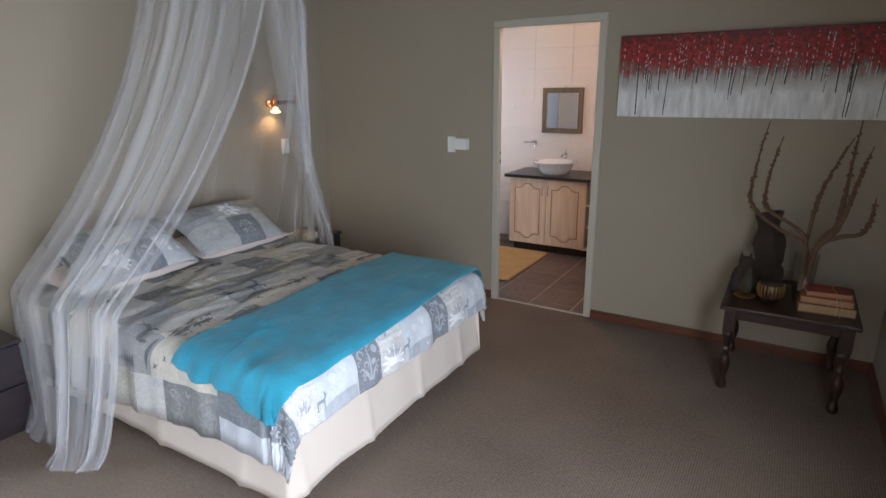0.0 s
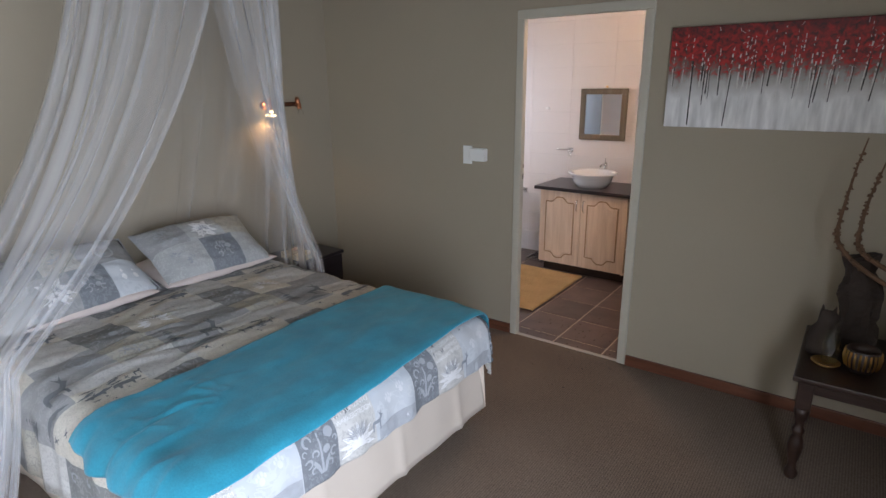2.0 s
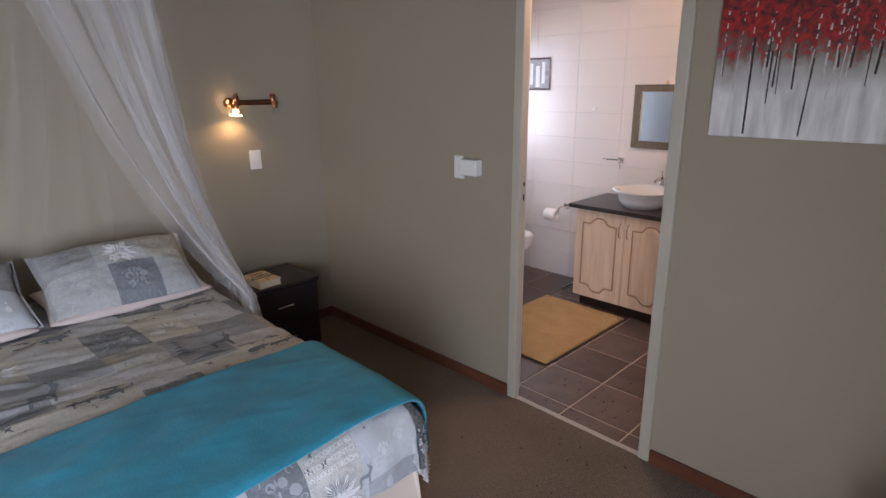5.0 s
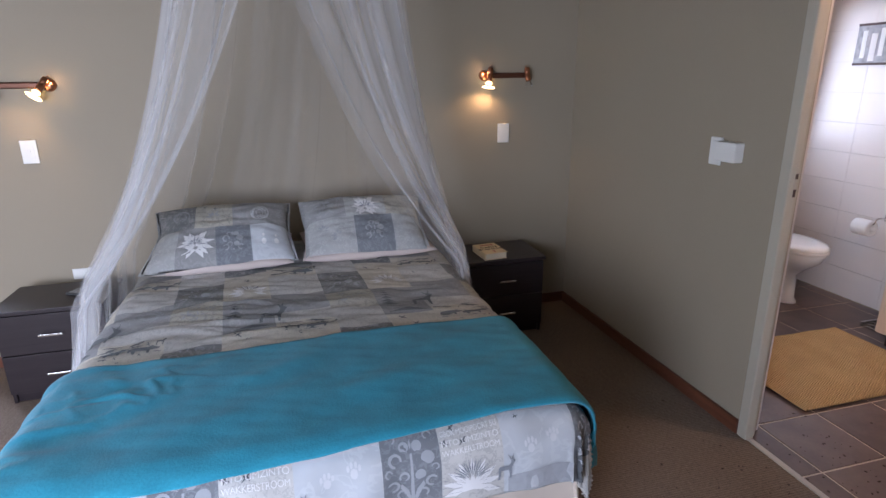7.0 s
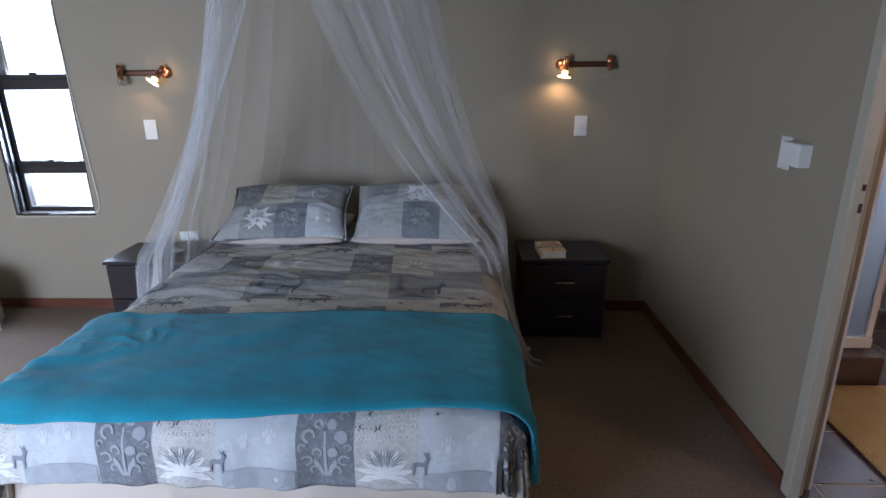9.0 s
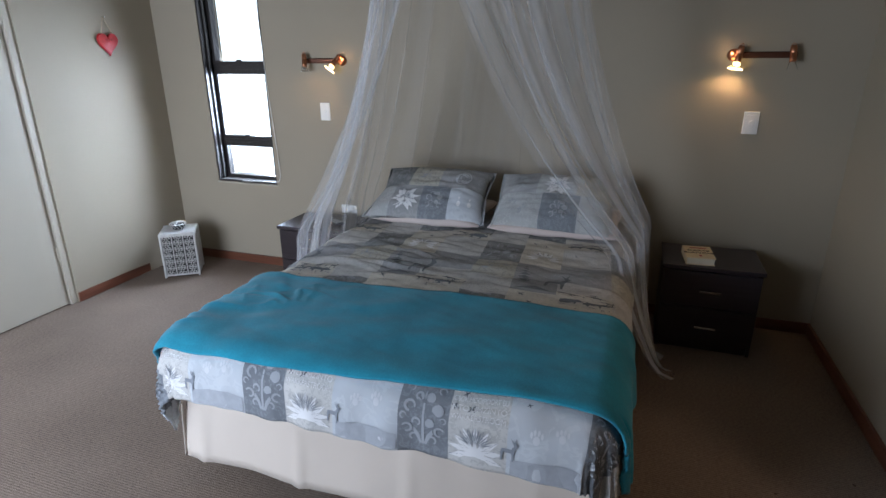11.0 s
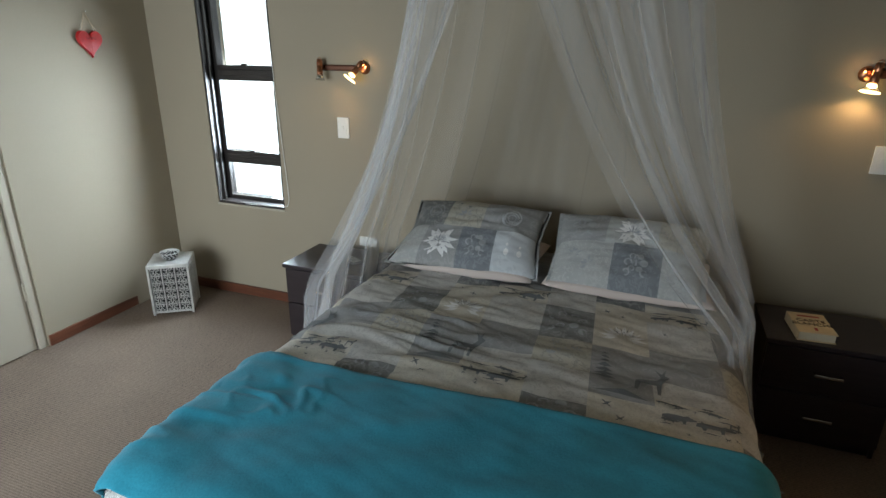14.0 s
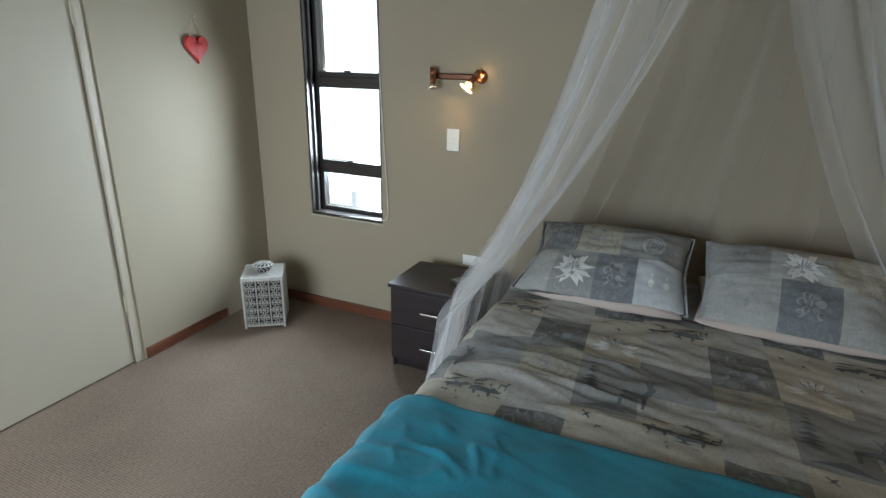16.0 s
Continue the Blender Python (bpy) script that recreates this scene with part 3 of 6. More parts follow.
def square_at(s, v):
    if s > -1.4:
        f = ((v - 2.43) / P) % 1.0
        return "navy" if f < 0.284 else "pale" if f < 0.6 else "blue"
    f = ((v - V0) / PT_) % 1.0
    col = "d" if f < 0.318 else "t" if f < 0.634 else "x"
    return next(c for end, c in ROWS[col] if s < end)


us = sorted(lin(-3.05, -0.862, 220) + [e for r in ROWS.values() for e, _ in r if e < 0])
vs = sorted(lin(BY0 - 0.285, BY1 - 0.02 + 0.285, 150) + [V0 + PT_ * (k + q) for k in (-1, 0, 1) for q in (0, 0.318, 0.634) if V0 + PT_ * (k + q) < 3.84] + [2.43 + P * (k + q) for k in (-1, 0, 1, 2) for q in (0, 0.284, 0.6) if 1.83 < 2.43 + P * (k + q) < 3.84])
us = [a for a, b in zip(us, us[1:] + [9]) if b - a > 0.0012]
vs = [a for a, b in zip(vs, vs[1:] + [9]) if b - a > 0.0012]
o = part("cover", sheet(lambda s, v: duvet_at(s, v + askew(s)), us, vs), None, dv, smooth=True)
with_squares(o, square_at)
md = o.modifiers.new("thick", "SOLIDIFY")
md.thickness, md.offset = 0.012, -1

bl = thing("throw_blanket", "teal fleece throw folded across the foot of the bed", "blanket")


def throw_at(u, v):
    # u 0 back edge, 1 front edge
    drop_n = 0.08 + 0.012 * math.sin(u * 9) + 0.075 * u
    w = BY0 - drop_n + v * (BY1 - 0.02 + 0.22 + 0.05 * u - BY0 + drop_n)
    s = -1.665 + 0.02 * math.sin(v * 5) + u * (0.575 + 0.05 * (1 - v) ** 2 + 0.055 * max(0.0, (v - 0.75) / 0.25) ** 1.5)
    p = drape(s, w, 0.016)
    p.z += (0.004 + 0.009 * max(0.0, 1 - v * 3.5)) * noise.noise((s * 8, w * 9, 8.0)) * (1 if w > BY0 else 0.3)
    ed = min(u, 1 - u)
    p.z += 0.002 * math.exp(-((ed - 0.025) / 0.02) ** 2)
    if v < 0.12:
        p.y -= 0.016 * noise.noise((u * 9, v * 4, 6.0)) * (0.12 - v) / 0.12
    return p


o = part("fleece", sheet(throw_at, lin(0, 1, 110), lin(0, 1, 240)), M_TEAL, bl, smooth=True)
md = o.modifiers.new("thick", "SOLIDIFY")
md.thickness, md.offset = 0.008, 1

# printed figures that follow the cloth
def on_cloth(name, shapes, material, label, lift=0.0014):
    """Flat outlines in cloth coordinates (s, w) laid on the duvet."""
    bm = bmesh.new()
    for poly in shapes:
        if max(w for s, w in poly) > 3.74 or min(w for s, w in poly) < 1.86:
            continue
        try:
            bm.faces.new([bm.verts.new((s, w, 0)) for s, w in poly])
        except ValueError:
            pass
    if not bm.faces:
        bm.free()
        return None
    bmesh.ops.triangulate(bm, faces=bm.faces[:])
    for _ in range(2):
        long = [e for e in bm.edges if e.calc_length() > 0.02]
        if long:
            bmesh.ops.subdivide_edges(bm, edges=long, cuts=1)
    bmesh.ops.triangulate(bm, faces=bm.faces[:])
    for v in bm.verts:
        s, w = v.co.x, v.co.y
        p = duvet_at(s, w)
        n = (duvet_at(s + 0.004, w) - p).cross(duvet_at(s, w + 0.004) - p).normalized()
        v.co = p + n * lift * (1 if n.z > -0.2 else -1)
    return part(name, bm, material, dv, label)


def bird(s, w, k, a):
    pts = ((-1, 0.1), (-0.4, 0.12), (-0.1, 0.9), (0.15, 0.15), (0.7, 0.1), (1.0, 0), (0.6, -0.08), (0.2, -0.1), (0.0, -0.7), (-0.2, -0.08), (-0.9, -0.15))
    ca, sa = math.cos(a), math.sin(a)
    return [(s + k * (x * ca - y * sa), w + k * (x * sa + y * ca)) for x, y in pts]


def petals(s, w, r0, r1, n, a0, a1, width):
    out = []
    for k in range(n):
        a = a0 + (a1 - a0) * k / (n - 1)
        da = width
        out.append([(s - r0 * math.cos(a), w + r0 * math.sin(a)), (s - (r0 + r1) / 2 * math.cos(a - da), w + (r0 + r1) / 2 * math.sin(a - da)), (s - r1 * math.cos(a), w + r1 * math.sin(a)), (s - (r0 + r1) / 2 * math.cos(a + da), w + (r0 + r1) / 2 * math.sin(a + da))])
    return out


def disc(s, w, r, n=9, k=1.0):
    return [(s + r * k * math.cos(2 * math.pi * i / n), w + r * math.sin(2 * math.pi * i / n)) for i in range(n)]


def deer(s, w, k):
    pts = ((0, 0), (-0.55, 0.02), (-0.62, 0.1), (-0.62, 0.5), (-0.8, 0.6), (-0.95, 0.55), (-1.15, 0.45), (-0.97, 0.62), (-1.2, 0.72), (-0.93, 0.68), (-0.85, 0.8), (-0.72, 0.72), (-0.5, 0.62), (0, 0.6), (0, 0.53), (-0.4, 0.5), (-0.42, 0.14), (0, 0.08))
    return [(s + k * a, w + k * b) for a, b in pts]


FS = -1.067  # top of the print row on the foot fall
M_PRINTP = mat("pale_print", (0.52, 0.54, 0.57), 0.9, var=0.08, scale=30)
M_FOOTD = mat("soft_damask_print", (0.36, 0.38, 0.41), 0.9, var=0.1, scale=30)
M_HILL = mat("grey_hill_print", (0.37, 0.39, 0.42), 0.9, var=0.2, scale=40)
M_PAW = mat("faint_paw_print", (0.60, 0.615, 0.64), 0.9, var=0.05, scale=30)
for k in range(-1, 3):
    y = 2.43 + k * P
    cy, cs = y + 0.245, FS + 0.155
    # protea on the pale square, with birds and an antelope
    on_cloth("white_flower_print", petals(cs, cy, 0.02, 0.085, 9, -1.9, 1.9, 0.2) + petals(cs + 0.01, cy, 0.0, 0.055, 7, -1.5, 1.5, 0.28), M_PRINTW, "white protea petals")
    on_cloth("flower_centre_print", petals(cs - 0.022, cy, 0.008, 0.062, 15, -1.25, 1.25, 0.06), M_PRINTM, "slate protea crown", 0.0018)
    on_cloth("petal_lines_print", [p for q in (0.03, 0.05, 0.068) for p in petals(cs + 0.004, cy, q, q + 0.02, 13, -1.8, 1.8, 0.012)], M_PRINTM, "fine petal outlines", 0.0022)
    for s_, w_, z_, a_ in ((FS + 0.02, y + 0.175, 0.014, 1.2), (FS + 0.022, y + 0.225, 0.016, -0.8), (FS - 0.02, y + 0.2, 0.014, 0.4), (FS - 0.01, y + 0.39, 0.009, 1.9), (FS - 0.04, y + 0.47, 0.007, 0.8)):
        on_cloth("bird_print", [bird(s_, w_, z_, a_)], M_PRINTD, "dark flying bird print")
    on_cloth("antelope_print", [deer(FS + 0.155, y + 0.32, 0.065)], M_PRINTM, "slate antelope print", 0.003)
    on_cloth("hill_print", [[(FS + 0.15, y + 0.35), (FS + 0.14, y + 0.42), (FS + 0.135, y + 0.5), (FS + 0.145, y + 0.558), (FS + 0.2, y + 0.558), (FS + 0.2, y + 0.35)]], M_HILL, "grey hillside print", 0.0022)
    scr = []
    for j in range(9):
        a = 0.6 + j * 0.35
        scr.append([(FS + 0.172 + 0.022 * math.cos(a + t) * (1 - t / 9), y + 0.47 + 0.006 * j + 0.03 * math.sin(a + t) * (1 - t / 9)) for t in lin(0, 2.2, 6)] + [(FS + 0.1735 + 0.022 * math.cos(a + t) * (1 - t / 9), y + 0.47 + 0.006 * j + 0.03 * math.sin(a + t) * (1 - t / 9)) for t in lin(2.2, 0, 6)])
    on_cloth("scribble_print", scr, M_PAW, "white scribbled plant print", 0.0013)
    for q in (0.42, 0.49):
        c = (FS + 0.07 - (q - 0.42) * 0.2, y + q)
        pw = [disc(*c, 0.010, 9, 1.3)]
        for i in range(4):
            a = -0.9 + 0.6 * i
            pw.append(disc(c[0] - 0.021 * math.cos(a), c[1] + 0.019 * math.sin(a), 0.0042, 7, 2.0))
        on_cloth("paw_print", pw, M_PAW, "faint white paw print")
    # damask figure: mirrored scrolls about a stem
    c = y + 0.08
    scrolls = []
    for sgn in (-1, 1):
        for a, b, r, t0, t1 in ((0.012, 0.018, 0.014, 0.5, 5.6), (0.045, 0.045, 0.019, 0.0, 5.0), (0.09, 0.022, 0.015, 1.0, 6.0), (0.115, 0.052, 0.018, 2.0, 6.6), (0.075, 0.064, 0.011, 0.0, 4.6), (0.148, 0.03, 0.015, 0.5, 5.0), (-0.012, 0.05, 0.013, 1.5, 6.0)):
            n = 12
            scrolls.append([(FS + a + r * math.cos(t), c + sgn * (b + r * math.sin(t))) for t in lin(t0, t1, n)] + [(FS + a + r * (0.5 + 0.4 * abs(i / n - 0.5)) * math.cos(t), c + sgn * (b + r * (0.5 + 0.4 * abs(i / n - 0.5)) * math.sin(t))) for i, t in enumerate(lin(t1, t0, n))])
        scrolls.append([(FS + 0.165, c + sgn * 0.004), (FS + 0.135, c + sgn * 0.012), (FS + 0.11, c + sgn * 0.03), (FS + 0.125, c + sgn * 0.034), (FS + 0.15, c + sgn * 0.02), (FS + 0.172, c + sgn * 0.01)])
    scrolls.append([(FS + 0.03, c - 0.003), (FS + 0.17, c - 0.005), (FS + 0.17, c + 0.005), (FS + 0.03, c + 0.003)])
    scrolls += petals(FS + 0.03, c, 0.01, 0.036, 5, -1.1, 1.1, 0.16)
    on_cloth("damask_print", scrolls, M_FOOTD, "pale damask scroll print", 0.002)

# figures on the top of the duvet, repeat by repeat
def beast(s, w, k, pts):
    return [(s - k * y, w + k * x) for x, y in pts]


RHINO = ((-1, 0.1), (-0.95, 0.45), (-0.6, 0.6), (0, 0.62), (0.45, 0.6), (0.7, 0.75), (0.85, 0.62), (1.15, 0.45), (1.3, 0.55), (1.2, 0.3), (0.85, 0.22), (0.6, 0.2), (0.55, -0.2), (0.4, -0.2), (0.35, 0.1), (-0.4, 0.1), (-0.45, -0.2), (-0.62, -0.2), (-0.7, 0.1))
LIZARD = ((-1.5, 0.1), (-0.6, 0.3), (0.2, 0.32), (0.8, 0.22), (1.4, 0.2), (0.9, 0.1), (0.5, 0.05), (0.4, -0.15), (0.25, 0.02), (-0.3, 0.02), (-0.4, -0.15), (-0.5, 0.05))
M_PRINTS = mat("shadow_print", (0.14, 0.15, 0.16), 0.9, var=0.1, scale=30)
M_PRINTG = mat("grey_print", (0.33, 0.345, 0.36), 0.9, var=0.1, scale=30)
rng = random.Random(4)
dark2, white2, slate2, shade2, grey2 = [], [], [], [], []
for k in (-1, 0, 1):
    def at_(s, v, k=k):
        return s, V0 + PT_ * k + v + askew(s)

    # damask squares
    for s0 in (-2.28, -1.66):
        for sgn in (-1, 1):
            for a, b, r, t0, t1 in ((-0.07, 0.025, 0.018, 0.5, 5.6), (-0.02, 0.055, 0.02, 0.0, 5.0), (0.04, 0.025, 0.018, 1.0, 6.0), (0.07, 0.06, 0.017, 2.0, 6.6)):
                rim = [(a + r * math.cos(t), b + r * math.sin(t)) for t in lin(t0, t1, 10)] + [(a + r * 0.6 * math.cos(t), b + r * 0.6 * math.sin(t)) for t in lin(t1, t0, 10)]
                grey2.append([at_(s0 + x, 0.097 + sgn * y) for x, y in rim])
    # protea with birds over it
    c = at_(-2.235, 0.30)
    white2 += petals(*c, 0.02, 0.085, 11, -2.0, 2.0, 0.2)
    slate2 += petals(c[0] - 0.02, c[1], 0.008, 0.06, 11, -1.2, 1.2, 0.07)
    for s0, v, z, a in ((-2.44, 0.24, 0.02, 0.5), (-2.40, 0.30, 0.017, 1.4), (-2.46, 0.33, 0.012, 2.2), (-1.79, 0.25, 0.022, 0.7), (-1.74, 0.29, 0.018, 2.4), (-2.33, 0.45, 0.01, 1.0), (-1.73, 0.47, 0.010, 1.0)):
        dark2.append(bird(*at_(s0, v), z, a))
    # antelope under a tree on the slate square
    shade2.append(deer(*at_(-1.9, 0.33), 0.13))
    for j in range(7):
        shade2.append(beast(*at_(-2.08 + 0.022 * j, 0.24), 0.012 + 0.004 * j, ((-1, 0), (0, 0.6), (1, 0), (0, -0.15))))
    shade2.append([at_(-1.86, 0.21), at_(-1.845, 0.37), at_(-1.88, 0.3)])
    # bands of wild animals
    for s0 in (-2.45, -1.80):
        slate2.append(beast(*at_(s0 + 0.01, 0.445), 0.042, RHINO))
        slate2.append(beast(*at_(s0 + 0.02, 0.54), 0.046, RHINO))
        slate2.append(beast(*at_(s0 - 0.055, 0.55), 0.034, LIZARD))
        slate2.append(beast(*at_(s0 - 0.05, 0.45), 0.032, LIZARD))
        slate2.append(deer(*at_(s0 - 0.01, 0.585), 0.04))
        for _ in range(7):
            slate2.append(beast(*at_(s0 + rng.uniform(-0.075, 0.06), rng.uniform(0.40, 0.60)), rng.uniform(0.012, 0.022), rng.choice((RHINO, LIZARD))))
        for _ in range(7):
            dark2.append(bird(*at_(s0 + rng.uniform(-0.07, 0.05), rng.uniform(0.40, 0.60)), rng.uniform(0.008, 0.014), rng.uniform(0, 6)))
    # pale scribble on the slate square
    for _ in range(26):
        a, r = rng.uniform(0, 6.3), rng.uniform(0.015, 0.05)
        rim = [(r * math.cos(a + t), r * 1.2 * math.sin(a + t)) for t in lin(0, 1.6, 6)]
        grey2.append([at_(-2.09 + x, 0.53 + y) for x, y in rim + [(x * 0.94, y * 0.94) for x, y in rim[::-1]]])
    # ragged leaf shapes on the beige square
    for _ in range(5):
        grey2 += petals(*at_(-2.05 + rng.uniform(-0.06, 0.06), 0.1 + rng.uniform(-0.06, 0.06)), 0.004, 0.03, 4, rng.uniform(-3, 0), rng.uniform(0.5, 3), 0.22)
for nm, sh_, mt, lb in (("small_bird_prints", dark2, M_PRINTS, "small slate bird prints"), ("small_flower_prints", white2, M_PRINTW, "white protea flower prints"), ("small_animal_prints", slate2, M_PRINTS, "small slate prints of wild animals"), ("shadow_prints", shade2, M_PRINTS, "dark antelope and tree prints"), ("damask_prints", grey2, M_PRINTG, "grey damask and scribble prints")):
    tagged(on_cloth(nm, sh_, mt, lb, 0.0045), kind="stuff")

# place names woven into the pale squares
for k in range(-1, 2):
    y = 2.43 + k * P + 0.163
    bm = bmesh.new()
    for row, words in enumerate(("UMTATA VISRI", "GBOK MOOIPOORT BLI", "NTO UMZINTO", "WAKKERSTROOM")):
        cu = bpy.data.curves.new("words", "FONT")
        cu.body, cu.size, cu.space_character = words, 0.0225, 0.95
        ob = bpy.data.objects.new("words", cu)
        scene.collection.objects.link(ob)
        me = bpy.data.meshes.new_from_object(ob.evaluated_get(bpy.context.evaluated_depsgraph_get()))
        wid = max(v.co.x for v in me.vertices)
        for v in me.vertices:
            s, w = FS - 0.024 + row * 0.026 - v.co.y, y + 0.002 + v.co.x / wid * 0.165
            p = duvet_at(s, w)
            n = (duvet_at(s + 0.004, w) - p).cross(duvet_at(s, w + 0.004) - p).normalized()
            v.co = p + n * 0.002
        bm.from_mesh(me)
        bpy.data.meshes.remove(me)
        bpy.data.objects.remove(ob)
        bpy.data.curves.remove(cu)
    part("lettering", bm, M_PRINTW, dv, "white printed place names")


# pillows
def cushion_at(wx, wy, h, flange, seed, sgn, slump=0.0):
    """One side of a stuffed pillow as a surface over (u, v)."""

    def at(u, v):
        a, b = u * 2 - 1, v * 2 - 1
        ia, ib = min(1.0, abs(a) * (1 + flange)), min(1.0, abs(b) * (1 + flange))
        t = ((1 - ia ** 2.4) * (1 - ib ** 2.4)) ** 0.5 if ia < 1 and ib < 1 else 0.0
        pin = 1 - 0.07 * (1 - abs(a)) * abs(b) ** 3
        z = sgn * (h / 2 * t + 0.002) + 0.014 * noise.noise((a * 2.5 + seed, b * 2.5, sgn)) * t + 0.010 * noise.noise((a * 7 + seed, b * 4, 3.0)) * t
        z += 0.004 * noise.noise((a * 3 + seed, b * 6, 5.0)) * (1 - t)
        return Vector((a * wx / 2 * (1 - 0.05 * b * b * abs(a)), b * wy / 2 * pin - slump * max(0.0, a + 0.2) * max(0.0, -b), z))

    return at


def cushion(wx, wy, h, flange=0.0, n=30, seed=0.0, slump=0.0):
    """A stuffed pillow, wx by wy, h thick at its middle, with an optional flat flange."""
    bm = sheet(cushion_at(wx, wy, h, flange, seed, 1, slump), lin(0, 1, n), lin(0, 1, n))
    b2 = sheet(cushion_at(wx, wy, h, flange, seed, -1, slump), lin(0, 1, n), lin(0, 1, n))
    me = bpy.data.meshes.new("tmp")
    b2.to_mesh(me)
    b2.free()
    bm.from_mesh(me)
    bpy.data.meshes.remove(me)
    bmesh.ops.remove_doubles(bm, verts=bm.verts, dist=0.0045)
    bmesh.ops.recalc_face_normals(bm, faces=bm.faces)
    return bm


for y, sd in ((2.46, 0.0), (3.20, 5.0)):
    pl = thing("under_pillow", "flat pale pink cotton pillow under a patterned one", "pillow", pose(-2.79, y, TOP + 0.055, 0, 3, 0), "bed pillows")
    part("case", cushion(0.5, 0.70, 0.10, 0.02, 24, sd), M_SHEET, pl, smooth=True)


def on_pillow(name, shapes, material, parent, surf, label, lift=0.0025):
    """Printed outlines in pillow coordinates (u, v), laid on its upper side."""
    bm = bmesh.new()
    for poly in shapes:
        if min(min(q) for q in poly) < 0.04 or max(max(q) for q in poly) > 0.96:
            continue
        vs_ = [bm.verts.new((u, v, 0)) for u, v in poly]
        try:
            bm.faces.new(vs_)
        except ValueError:
            pass
    bmesh.ops.triangulate(bm, faces=bm.faces[:])
    for v in bm.verts:
        u, w = v.co.x, v.co.y
        q = surf(u, w)
        n = (surf(u + 0.01, w) - q).cross(surf(u, w + 0.01) - q).normalized()
        v.co = q + n * lift
    return part(name, bm, material, parent, label)


def blossom(cu, cv, k, n, a0, a1, width, r0=0.15, seed=0):
    """Ragged petals round (cu, cv) in pillow coordinates; k is the radius in metres."""
    r = random.Random(seed + n)
    out = []
    for j in range(n):
        a = a0 + (a1 - a0) * j / (n - 1) + r.uniform(-0.1, 0.1)
        out += petals(0, 0, k * r0, k * r.uniform(0.6, 1.05), 2, a, a + 0.05, width * r.uniform(0.7, 1.2))[:1]
    return [[(cu + q[0] / 0.44, cv + q[1] / 0.67) for q in poly] for poly in out]


def scrolls_at(cu, cv, k):
    out = []
    for sgn in (-1, 1):
        for a, b, r, t0, t1 in ((-0.6, 0.25, 0.22, 0.5, 5.6), (-0.15, 0.5, 0.28, 0.0, 5.0), (0.35, 0.25, 0.22, 1.0, 6.0), (0.6, 0.55, 0.25, 2.0, 6.6)):
            rim = [(a + r * math.cos(t), sgn * (b + r * math.sin(t))) for t in lin(t0, t1, 10)] + [(a + r * 0.6 * math.cos(t), sgn * (b + r * 0.6 * math.sin(t))) for t in lin(t1, t0, 10)]
            out.append([(cu + x * k / 0.44, cv + y * k / 0.67) for x, y in rim])
    out.append([(cu + x * k / 0.44, cv + y * k / 0.67) for x, y in ((-0.8, -0.05), (0.85, -0.07), (0.85, 0.07), (-0.8, 0.05))])
    return out


def strokes_at(cu, cv, k, n, seed):
    """A knot of fine curved pen strokes."""
    r = random.Random(seed)
    out = []
    for _ in range(n):
        a, rad = r.uniform(0, 6.3), r.uniform(0.3, 1.0)
        rim = [(rad * math.cos(a + t), rad * 0.8 * math.sin(a + t)) for t in lin(0, 1.6, 7)]
        out.append([(cu + x * k / 0.44, cv + y * k / 0.67) for x, y in rim + [(x * 0.93, y * 0.93) for x, y in rim[::-1]]])
    return out


